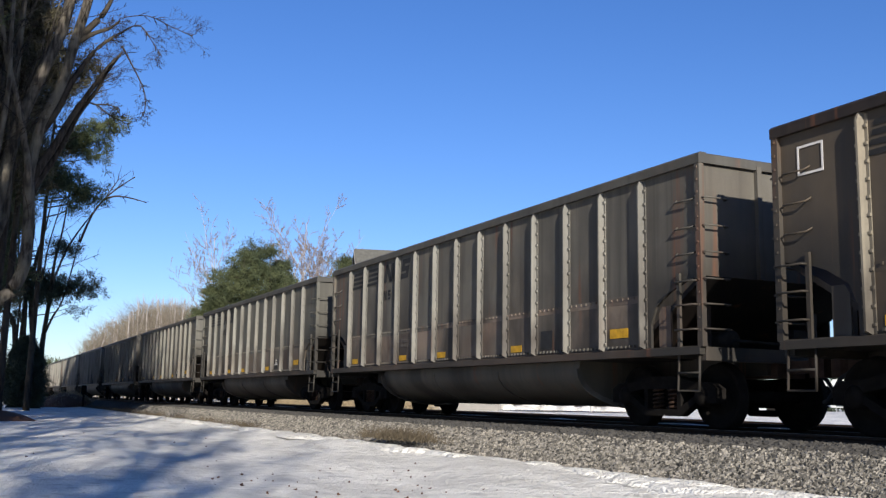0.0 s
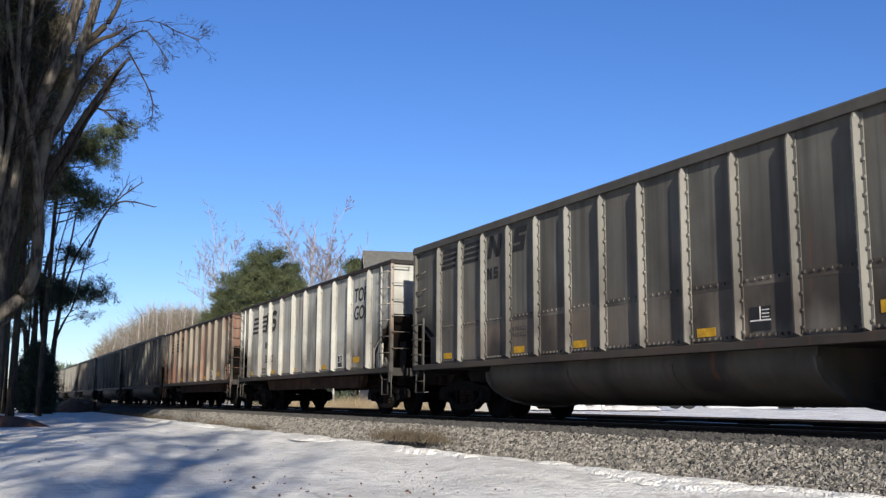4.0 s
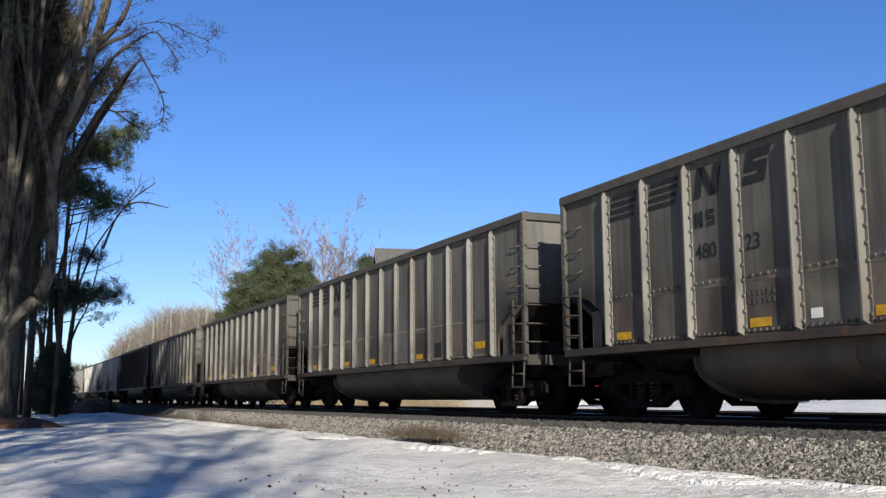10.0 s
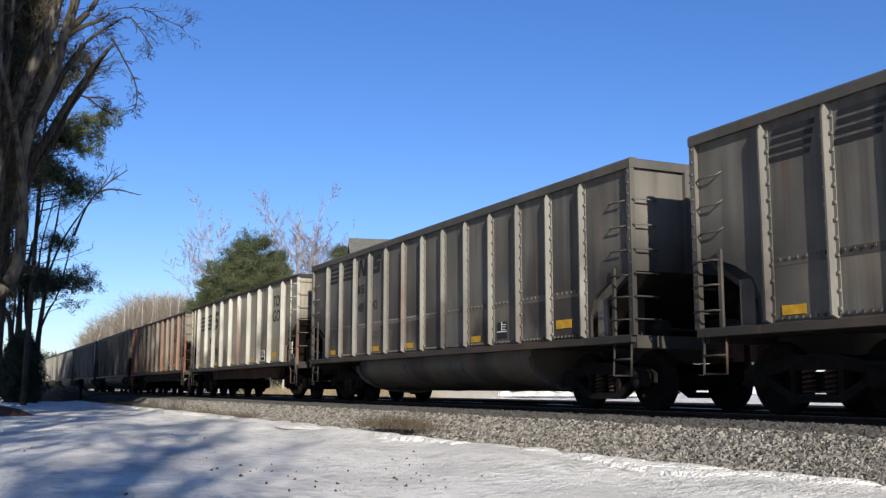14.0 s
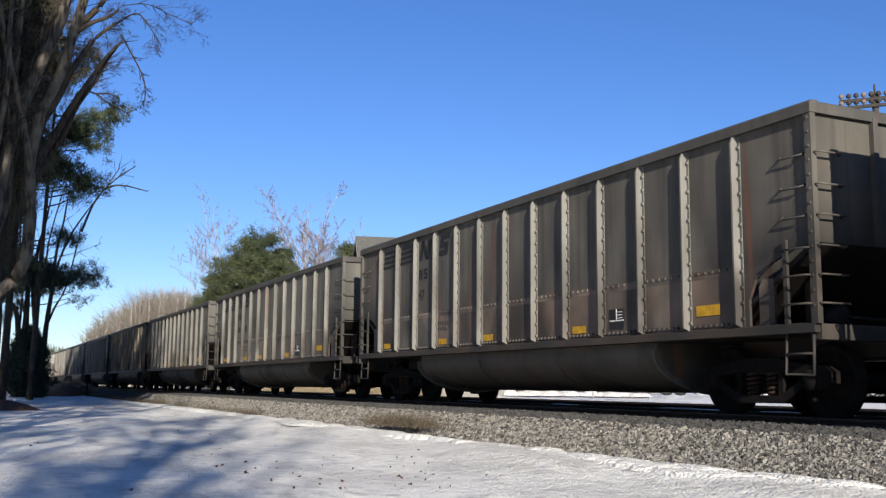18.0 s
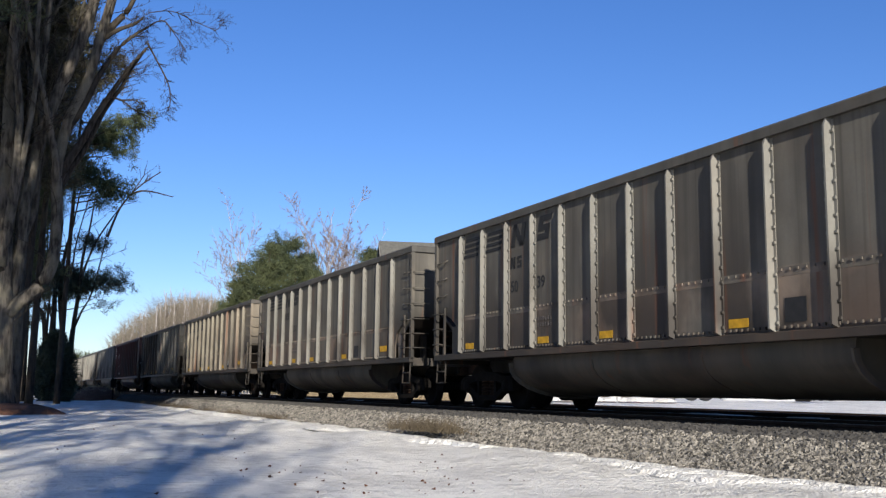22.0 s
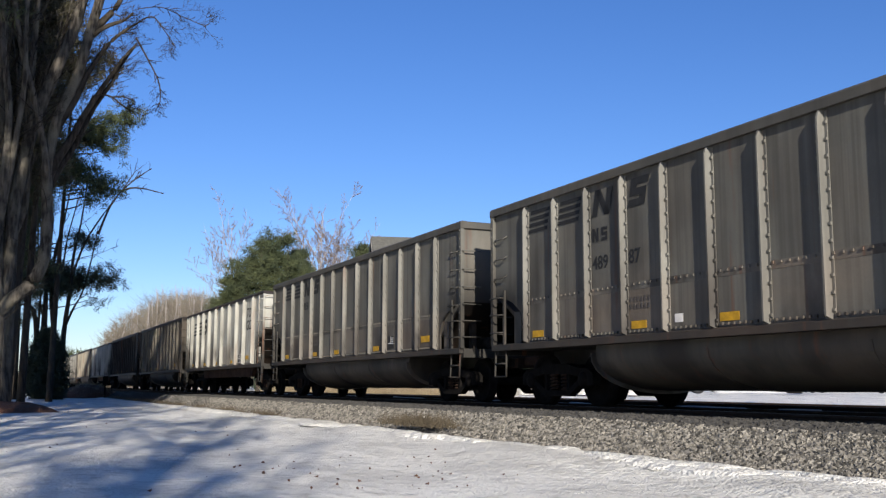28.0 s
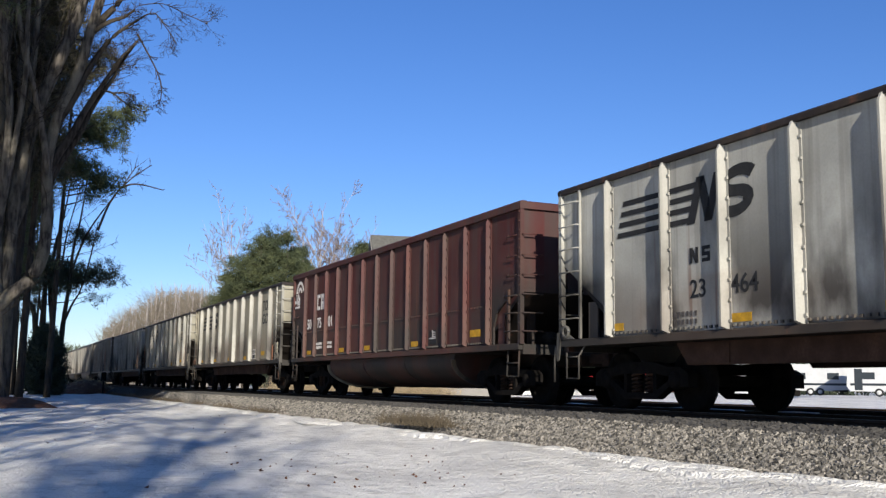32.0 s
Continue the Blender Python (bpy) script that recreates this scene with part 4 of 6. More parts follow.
def make_car(kind, colour, number, marks):
    """kind a: riveted tub car; b: straight-sided gondola. number: painted groups of digits."""
    p = BODY_PAINT[colour]
    rp = BODY_PAINT[RIB_PAINT.get(colour, colour)]
    words = COLOUR_WORDS[colour]
    if kind == "a":
        label = words + " steel tub coal car with riveted ribs"
    else:
        label = words + " steel ribbed coal gondola with corner ladders"
    car = tagged(new("coal_car"), label, "freight car", group="coal cars of the train")
    a = kind == "a"
    part("car_floor", MESH["floor"], car)
    for m in (Matrix(), TURN):
        part("side_sheet", MESH["side_" + kind], car, p, m)
        part("end_wall", MESH["end_" + kind], car, p, m)
        # the dark paint puts the deep shade under the car's end into colour
        part("slope_sheet", MESH["slope_" + kind], car, BODY_PAINT["dark"], m, "slope sheet painted dark as deep shade")
    part("top_rim", MESH["rim_" + kind], car, p if colour == "red" else (BODY_PAINT["rim"] if a and colour not in ("dark", "brown") else BODY_PAINT["dark"]), label="sooty rounded top rim")
    for y in (A_RIBS if a else B_RIBS):
        part("rib", MESH["rib_a" if a else "rib_b"], car, BODY_PAINT["dark"] if colour == "half" and y > 0.7 else rp, pose(0, y, 0))
        part("rib", MESH["rib_a" if a else "rib_b"], car, rp, pose(0, y, 0) @ TURN)
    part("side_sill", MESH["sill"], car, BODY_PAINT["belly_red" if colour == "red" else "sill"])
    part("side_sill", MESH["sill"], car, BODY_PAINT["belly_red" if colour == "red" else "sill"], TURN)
    tagged(part("sill_bolts", MESH["bolts"], car, BODY_PAINT["rim"]), kind="stuff")
    if a:
        part("lap_seam", MESH["seam"], car, p)
        tub = part("tub_belly", MESH["belly"], car, BODY_PAINT[{"red": "belly_red", "brown": "belly_brown", "dark": "belly_brown"}.get(colour, "belly")], label="rounded dark belly")
        for y in (-BELLY - 0.022, BELLY + 0.022):
            part("tub_flange", MESH["flange"], tub, BODY_PAINT["cream" if colour == "red" else "grey"], pose(0, y, 0))
    else:
        for m in (Matrix.Identity(4), TURN):
            part("side_beam", MESH["fish"], car, RUSTBEAM, m, "rusty brown side beam")
        part("centre_sill", MESH["centre"], car)
    for m in (Matrix(), TURN):
        part("ladder", MESH["ladder_a" if a else "ladder_b"], car, p if a else rp, m)
        part("stirrup_step", MESH["step_a" if a else "step_b"], car, p, m)
        part("coupler", MESH["coupler"], car, None, m)
        part("air_hose", MESH["hose"], car, None, m)
        part("end_sill", MESH["platform"], car, BODY_PAINT["sill"] if not a else p, m)
        for x in (-1.0, 1.0):
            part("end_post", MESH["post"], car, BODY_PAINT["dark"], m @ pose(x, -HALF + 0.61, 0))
        for x in (-PANEL + 0.03, PANEL - 0.03):
            part("bracket_plate", MESH["bracket"], car, BODY_PAINT["rim"] if x > 0 else p, m @ pose(x, -HALF + 0.85, 0))
        if not a:
            part("bracket_plate", MESH["wide_bracket"], car, rp, m @ pose(-PANEL + 0.06, -HALF + 1.02, 0), "cream plate under the slope sheet")
        part("brake_cylinder", MESH["brake"], car, None, m)
    # the other two corners are mirror images
    for key in (("ladder_a", "step_a") if a else ("ladder_b", "step_b")):
        for m in (Matrix.Identity(4), TURN):
            part("ladder" if "ladder" in key else "stirrup_step", MIRROR[key], car, p, m)
    part("brake_wheel", MESH["brake_wheel"], car, p)
    wheels = add_truck(car, -5.88) + add_truck(car, 5.88)
    # reflectors
    for y in ([5.9, 2.9, 0.9, -2.2] if a else [6.0, 3.2, 0.75, -2.15]):
        part("reflector_tape", MESH["tape"], car, None, on_side(y, 1.2), "yellow reflective tape")
    part("reflector_tape", MESH["tape_big"], car, None, on_side(-5.25 if a else -4.73, 1.3), "yellow reflective tape")
    if "panel" not in marks:
        pn = part("data_panel", MESH["panel"], car, None, on_side(-3.24 if a else -3.52, 1.22), "small black data panel with white rim")
        if "blank" not in marks:
            part("data_grid", MESH["panel_bars"], pn, None, pose(0, 0, 0.004))
        if not a or "square" in marks:
            part("panel_rim", MESH["panel_rim"], pn)
    if "tag" in marks:
        part("tag_plate", MESH["plate"], car, None, on_side(1.85, 1.24), "small white tag plate")
    if "chalk" in marks:
        part("chalk_scribble", MESH["scribble"], car, None, on_side(-0.2, 1.3, 0.03), "faint looping chalk scribble")
    if "patch" in marks:
        for y in (3.98, 2.96):
            part("paint_patch", MESH["patch"], car, BODY_PAINT["tan"], on_side(y, 1.98, 0.022), "faded grey paint patch")
    if "square" in marks:
        for y in (7.05, -6.5):
            part("white_square", MESH["square"], car, None, on_side(y, 3.05), "white painted square outline")
    if "arc" in marks:
        part("emblem", MESH["arc"], car, None, on_side(7.22, 2.72), "white painted emblem")
        for y, z, s in ((5.02, 2.48, "CR"),):
            part("initials", flat_shapes_cache("blocks_w"), car, None, on_side(y, z), "two white block shapes")
        for y, digits in zip((5.96, 4.98, 3.95), number):
            if not digits:
                continue
            part("number", letters(digits, 0.42, WHITE), car, None, on_side(y, 1.96), "white painted number")
        for y in (5.0, 4.06):
            tagged(part("stencil_block", MESH["small_text"], car, WHITE, on_side(y, 1.35)), kind="stuff")
    elif a:
        for x in (0.0, 1.02):
            for k in range(4):
                part("emblem_bar", MESH["bar_a"], car, INKBROWN if colour in ("dark",) else None, on_side(6.02 - x - 0.03 * k, 3.07 + 0.11 * k), "faded black bar")
        for key in ("block1_a", "block2_a"):
            part("emblem_block", MESH[key], car, INKBROWN if colour in ("dark",) else None, on_side(6.02, 3.05), "faded black emblem shape")
        for key in ("initial1", "initial2"):
            part("initial", MESH[key], car, INKBROWN if colour in ("dark",) else None, on_side(3.92, 2.64), "small black block shape")
        for y, digits in zip((3.93, 2.93), number):
            if not digits:
                continue
            part("number", letters(digits, 0.3, INK), car, None, on_side(y, 2.2), "black stencilled number")
        tagged(part("stencil_block", MESH["small_text"], car, None, on_side(2.93, 1.5)), kind="stuff")
    else:
        for k in range(4):
            part("emblem_bar", MESH["bar_b"], car, None, on_side(5.76 - 0.05 * k, 2.62 + 0.16 * k), "black bar")
        for key in ("block1_b", "block2_b"):
            part("emblem_block", MESH[key], car, None, on_side(5.76, 2.6), "black emblem shape")
        for key in ("initial1", "initial2"):
            part("initial", MESH[key], car, None, on_side(4.02, 2.05), "small black block shape")
        for y, digits in zip((4.03, 3.2), number):
            if not digits:
                continue
            part("number", letters(digits, 0.35, INK), car, None, on_side(y, 1.58), "black stencilled number")
        tagged(part("stencil_block", MESH["small_text"], car, None, on_side(4.4, 1.22)), kind="stuff")
        if "plain" not in marks:
            part("lettering", MESH["top"], car, None, on_side(-4.72, 2.86), "black word TOP")
            part("lettering", MESH["gon"], car, None, on_side(-4.72, 2.4), "black word GON")
    return car, wheels


def flat_shapes_cache(key):
    if key not in MESH:
        c = [slanted(0, 0.1, 0, 0.45, 0), slanted(0.1, 0.3, 0, 0.1, 0), slanted(0.1, 0.3, 0.35, 0.45, 0)]
        r = [slanted(0.4, 0.5, 0, 0.45, 0), slanted(0.5, 0.7, 0.35, 0.45, 0), slanted(0.6, 0.7, 0.22, 0.35, 0), slanted(0.5, 0.7, 0.15, 0.24, 0), [(0.58, 0), (0.7, 0), (0.66, 0.15), (0.55, 0.15)]]
        MESH[key] = flat_shapes(c + r, WHITE, "initials")
    return MESH[key]


def mirrored(me, name):
    m2 = me.copy()
    m2.transform(Matrix.Diagonal((1, -1, 1, 1)))
    m2.flip_normals()
    m2.name = name
    return m2


MIRROR = {k: mirrored(MESH[k], MESH[k].name) for k in ("ladder_a", "ladder_b", "step_a", "step_b")}

# every car from the head of the visible train: kind, colour, number groups, marks
G, G2, GT = ("a", "grey"), ("a", "grey2"), ("a", "greytan")
CARS = {
    -1: (*G2, (), ""), -2: (*G, (), ""), -3: (*GT, (), ""), -4: (*G, (), ""),
    0: (*GT, (), "blank"), 1: ("a", "brown", ("46", ""), "square"), 2: (*G, ("503", "08"), "tag"), 3: (*G, ("53", "4"), "blank"),
    4: ("b", "rusty", ("4", "799"), "plain"), 5: ("b", "white", ("38", "2"), ""), 6: (*G, (), ""), 7: (*G2, ("522", "51"), "blank"), 8: (*G, (), "blank"),
    9: ("b", "white", ("38", "310"), ""), 10: ("b", "cream", ("2", "041"), ""), 11: ("a", "dark", (), "panel"), 12: (*G, ("51", "37"), ""), 13: (*G2, ("47", ""), "blank"),
    14: (*G, (), "blank"), 15: (*G2, ("480", "23"), "tag"), 16: (*G, (), ""), 17: (*G2, (), "blank"), 18: ("b", "rust_end", ("39", "838"), ""), 19: ("b", "cream", ("2", "730"), ""),
    20: (*G, ("489", "42"), ""), 21: (*G, (), ""), 22: (*G2, (), ""), 23: ("a", "brown", (), ""), 24: (*G, (), "blank"), 25: (*G, ("482", "88"), ""), 26: (*GT, ("47", ""), ""),
    27: (*GT, (), ""), 28: ("a", "red", ("50", "78", "63"), "arc"), 29: ("a", "half", (), "chalk"), 30: ("a", "tan", (), ""), 31: (*GT, ("", "311"), "blank"), 32: (*GT, ("50", "39"), "blank"),
    33: ("b", "white", ("3", "109"), ""), 34: (*GT, ("502", ""), ""), 35: ("a", "brown", ("467", "00"), "square patch tag"), 36: ("b", "cream", ("23", "153"), ""), 37: ("a", "dark", (), "panel"),
    38: ("a", "brown", (), ""), 39: ("b", "white", (), ""), 40: (*G, (), ""), 41: (*G, ("489", "87"), "tag"), 42: ("a", "brown", ("472", "13"), "square"), 43: ("b", "white", ("3", "107"), ""),
    44: ("b", "cream", ("39", "969"), ""), 45: ("b", "cream", ("4", "762"), ""), 46: ("a", "red", ("50", "75", "01"), "arc"), 47: ("b", "white", ("23", "464"), ""),
}
TRAIN = []
for n in range(-16, 48):
    kind, colour, number, marks = CARS.get(n, G + ((), "") if n % 3 else GT + ((), ""))
    car, wheels = make_car(kind, colour, number, marks)
    TRAIN.append((n, car, wheels))

# ---- trees ----
def wobble_line(p, d, length, segs, rng, bend=0.18, lift=0.0):
    pts, p, d = [Vector(p)], Vector(p), Vector(d).normalized()
    for _ in range(segs):
        d = (d + Vector((rng.uniform(-bend, bend), rng.uniform(-bend, bend), rng.uniform(-bend, bend) + lift))).normalized()
        p = p + d * (length / segs)
        pts.append(p.copy())
    return pts


def twigs(b, pts, r, level, rng, count, spread=0.9, lift=0.1, reach=0.55, thin=0.006, first=0.25):
    """Side shoots along a branch, and shoots on those."""
    length = sum((pts[i + 1] - pts[i]).length for i in range(len(pts) - 1))
    for _ in range(count):
        k = rng.uniform(first, 1.0) * (len(pts) - 1)
        i = min(int(k), len(pts) - 2)
        p = pts[i].lerp(pts[i + 1], k - i)
        d = (pts[i + 1] - pts[i]).normalized()
        side = Vector((rng.gauss(0, 1), rng.gauss(0, 1), rng.gauss(0, 1)))
        side = (side - d * side.dot(d)).normalized()
        way = (d * rng.uniform(0.5, 1.0) + side * spread * rng.uniform(0.5, 1.2)).normalized()
        ln = length * reach * rng.uniform(0.5, 1.0) * (1.1 - 0.5 * k / (len(pts) - 1))
        rr = max(thin, r * 0.5)
        q = wobble_line(p, way, ln, 4 if level else 3, rng, 0.22, lift)
        b.tube(q, [rr * (1 - 0.8 * j / (len(q) - 1)) for j in range(len(q))], 4 if level > 1 else 3, False)
        if level > 0:
            twigs(b, q, rr, level - 1, rng, max(2, int(count * 0.75)), spread, lift, reach, thin)


def limb(b, pts, r0, r1, sides=9):
    """A smooth limb through a few knees."""
    pts = [Vector(p) for p in pts]
    fine = []
    for i in range(len(pts) - 1):
        p0, p1, p2, p3 = pts[max(i - 1, 0)], pts[i], pts[i + 1], pts[min(i + 2, len(pts) - 1)]
        for k in range(4):
            s = k / 4
            fine.append(0.5 * ((2 * p1) + (p2 - p0) * s + (2 * p0 - 5 * p1 + 4 * p2 - p3) * s * s + (3 * p1 - p0 - 3 * p2 + p3) * s ** 3))
    fine.append(pts[-1])
    n = len(fine) - 1
    b.tube(fine, [r0 + (r1 - r0) * (j / n) ** 0.8 for j in range(n + 1)], sides)
    return fine


class Needles:
    """Tufts of long needles, kept as arrays."""

    def __init__(self, seed):
        self.rng, self.v, self.f = np.random.default_rng(seed), [], []
        self.n = 0

    def tuft(self, p, size, count, width=0.02, up=0.25):
        r = self.rng
        d = r.normal(size=(count, 3)) + np.array([0, 0, up])
        d /= np.linalg.norm(d, axis=1)[:, None]
        s = np.cross(d, r.normal(size=(count, 3)))
        s /= np.linalg.norm(s, axis=1)[:, None]
        ln = size * r.uniform(0.5, 1.0, (count, 1))
        o = np.array(p) + r.normal(size=(count, 3)) * size * 0.35
        tri = np.stack([o - s * width, o + s * width, o + d * ln], 1)
        self.v.append(tri.reshape(-1, 3))
        self.f.append(np.arange(3 * count).reshape(-1, 3) + self.n)
        self.n += 3 * count

    def mesh(self, name, mat):
        return raw_mesh(name, np.concatenate(self.v).tolist(), np.concatenate(self.f).tolist(), mat)


def tree(name, label, at, category="tree", group=""):
    ob = tagged(new(name), label, category, group)
    ob.location = at
    return ob


GROUND = -0.62


def big_oak():
    """Stout bare tree with a low forked limb and ascending limbs that lean over the verge."""
    rng = random.Random(5)
    t = tree("bare_hardwood_tree", "large bare hardwood with grey bark and ascending limbs", (0.12, 38.9, GROUND))
    b, tw, lb = Build(), Build(), Build()
    n = 18
    flare = [[((0.46 + f * (1 + 0.35 * math.sin(5 * a + 0.6) * (z < 0.5))) * math.cos(a), (0.46 + f * (1 + 0.35 * math.sin(5 * a + 0.6) * (z < 0.5))) * math.sin(a), z) for a in np.linspace(0, 2 * math.pi, n, endpoint=False)]
             for z, f in ((-0.1, 0.42), (0.1, 0.28), (0.35, 0.15), (0.8, 0.05), (1.4, 0.0))]
    b.add([p for r in flare for p in r], [(j * n + k, j * n + (k + 1) % n, (j + 1) * n + (k + 1) % n, (j + 1) * n + k) for j in range(4) for k in range(n)], smooth=True)
    lines = [limb(b, [(0, 0, 1.2), (-0.02, 0, 3.4), (-0.2, 0.2, 7), (-0.35, 0, 13), (-0.2, 0.3, 21)], 0.47, 0.12, 16)]
    # the low fork, the stems beside the trunk and the two heavy limbs, in pale bark
    for pts, r, end in (([(0.1, -0.1, 3.5), (0.52, -0.15, 4.0), (1.1, -0.2, 4.55), (1.48, -0.2, 5.4), (1.56, -0.2, 7.0), (1.45, -0.1, 8.9), (1.71, 0, 10.73), (2.31, 0, 12.45), (2.64, 0, 14.07), (2.97, 0, 15.6), (3.4, 0.1, 18)], 0.25, 0.17),
                        ([(0.1, 0.2, 3.9), (0.36, 0.3, 5.4), (0.42, 0.3, 7.4), (0.73, 0.3, 9.64), (1.09, 0.2, 11.2), (1.68, 0.1, 13.03), (2.16, 0.1, 14.55), (2.5, 0.1, 16.5), (2.65, 0.1, 18.4)], 0.26, 0.19),
                        ([(0.15, 0.5, 5.6), (0.7, 0.6, 7.2), (0.78, 0.6, 8.2), (0.71, 0.6, 10.9), (0.76, 0.6, 13.3), (0.82, 0.5, 16), (1.0, 0.4, 20)], 0.17, 0.1),
                        ([(1.56, -0.2, 7.0), (1.42, -0.3, 8.86), (0.97, -0.4, 10.96), (0.26, -0.5, 13.5), (-0.1, -0.5, 16), (-0.3, -0.5, 20)], 0.15, 0.08),
                        ([(-0.2, -0.2, 5.2), (0.02, -0.5, 8.1), (0.04, -0.6, 10.84), (-0.3, -0.6, 13.2), (-0.45, -0.5, 16), (-0.3, -0.5, 20)], 0.17, 0.09),
                        ([(-0.1, -0.3, 6.0), (0.3, -0.6, 9.5), (0.5, -0.6, 12.0), (0.42, -0.6, 15.0), (0.6, -0.5, 20)], 0.13, 0.07)):
        lines.append(limb(b, pts, r, end, 11))
    for pts, r in (([(1.7, 0, 10.5), (2.25, 0, 11.5), (2.71, 0, 12.73), (3.37, 0.1, 13.95), (3.97, 0.1, 14.62), (4.44, 0.1, 14.99)], 0.15),
                   ([(2.66, 0, 14.1), (3.28, -0.1, 14.62), (3.85, -0.2, 14.9), (4.22, -0.2, 15.27)], 0.11),
                   ([(1.42, -0.1, 8.3), (1.75, 0, 9.2), (2.25, 0, 10.13), (2.69, 0.1, 11.17), (3.39, 0.2, 12.49), (3.98, 0.2, 13.54), (4.44, 0.2, 14.16)], 0.2),
                   ([(1.44, 0, 7.9), (1.9, 0.2, 9.0), (2.45, 0.3, 10.04), (2.98, 0.4, 11.43), (3.59, 0.4, 12.52), (3.93, 0.4, 13.3), (4.36, 0.4, 14.06)], 0.15),
                   ([(2.62, 0, 14.2), (3.26, 0.1, 15.02), (3.65, 0.1, 15.59), (3.98, 0.1, 16.46), (4.19, 0.1, 17.55)], 0.17),
                   ([(2.95, 0.1, 11.8), (3.16, 0.1, 11.95), (3.62, 0.1, 11.91), (4.12, 0.1, 11.57), (4.84, 0.1, 11.3)], 0.055),
                   ([(3.6, 0.1, 11.9), (4.0, 0, 11.95), (4.46, 0, 11.84)], 0.04),
                   ([(4.4, 0.1, 14.4), (4.88, 0.1, 13.6), (5.3, 0.1, 12.82), (5.42, 0.1, 12.19), (5.37, 0.1, 11.73)], 0.04),
                   ([(4.2, 0.1, 14.8), (4.95, 0.1, 15.35), (5.47, 0.1, 14.85), (5.94, 0.1, 14.22)], 0.03),
                   ([(4.4, 0.2, 15.6), (5.31, 0.2, 15.83), (6.22, 0.2, 15.56), (7.1, 0.2, 15.3)], 0.02),
                   ([(-0.19, 0, 5.0), (-1.5, 0.3, 8.5), (-2.44, 0.2, 13), (-2.82, 0, 19)], 0.24),
                   ([(-0.09, 0.4, 7), (-0.66, 0.9, 11), (-0.85, 1.2, 15), (-0.75, 1.2, 21)], 0.2)):
        lines.append(limb(lb, pts, r * 1.05, 0.015 if r < 0.1 else 0.04, 8))
    part("trunk", b.mesh("trunk", BARK), t)
    # same tree, darker bark: twig shade on the upper limbs is put into colour
    part("limb_crown", lb.mesh("limb_crown", BARKDARK), t, label="ascending limbs with twig shade in their bark colour")
    for k, ln in enumerate(lines):
        twigs(tw, ln, 0.045, 2, rng, 13, 0.9, 0.02, 0.2, 0.008, 0.2)
        if 6 < k < 17:
            twigs(tw, ln[-9:], 0.018, 2, rng, 10, 0.9, 0.0, 0.75, 0.006, 0.1)
    part("twig_crown", tw.mesh("twig_crown", BARKDARK), t)


def pine(at, height, seed, clumps, lean=(0, 0), r=0.2, label="tall dark pine with open needle clumps", mat=None, tuft=0.42, dens=46, low=0.35, width=2.2, taper=0.6):
    rng = random.Random(seed)
    t = tree("pine_tree", label, (at[0], at[1], GROUND), "pine tree", "pines beside the track")
    b, nd = Build(), Needles(seed)
    line = limb(b, [(0, 0, -0.1), (lean[0] * 0.3, lean[1] * 0.3, height * 0.33), (lean[0] * 0.6, lean[1] * 0.6, height * 0.66), (lean[0], lean[1], height)], r, 0.05, 9)
    for k in range(clumps):
        s = low + (1 - low) * (k + rng.random()) / clumps
        i = min(int(s * (len(line) - 1)), len(line) - 2)
        p = line[i]
        a = rng.uniform(0, 2 * math.pi)
        ln = width * (1.15 - taper * s) * (1.0 if s < 0.9 else 0.7) * rng.uniform(0.55, 1.2)
        q = wobble_line(p, (math.cos(a), math.sin(a), 0.2), ln, 5, rng, 0.2, 0.06)
        b.tube(q, [0.05 * (1 - 0.75 * j / 5) for j in range(6)], 4, False)
        for j in range(2, 6):
            for _ in range(3):
                o = q[j] + Vector((rng.gauss(0, 0.28), rng.gauss(0, 0.28), rng.gauss(0, 0.2)))
                nd.tuft(o, tuft, dens, 0.014 + tuft * 0.012)
    part("trunk", b.mesh("trunk", BARKDARK), t)
    part("crown", nd.mesh("crown", mat or NEEDLE), t)
    return t


def evergreen_bush():
    t = tree("evergreen_bush", "dense dark evergreen bush at the foot of slender trees", (3.42, 68.4, GROUND), "bush")
    nd = Needles(21)
    rng = random.Random(21)
    for _ in range(820):
        z = rng.uniform(0.1, 4.3)
        rad = 1.45 * max(0.05, 1 - ((z - 1.5) / 3.0) ** 2) * math.sqrt(rng.random()) * rng.uniform(0.75, 1.15)
        a = rng.uniform(0, 2 * math.pi)
        nd.tuft((rad * math.cos(a) * 0.95, rad * math.sin(a), z), 0.38, 34, 0.03, 0.5)
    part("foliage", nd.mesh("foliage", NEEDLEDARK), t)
    b = Build()
    for k in range(6):
        limb(b, [(0.15 * k - 0.4, 0.1 * k, -0.05), (0.2 * k - 0.5, 0.1, 1.5), (0.3 * k - 0.8, 0, 3.6)], 0.06, 0.02, 6)
    part("stems", b.mesh("stems", BARKDARK), t)


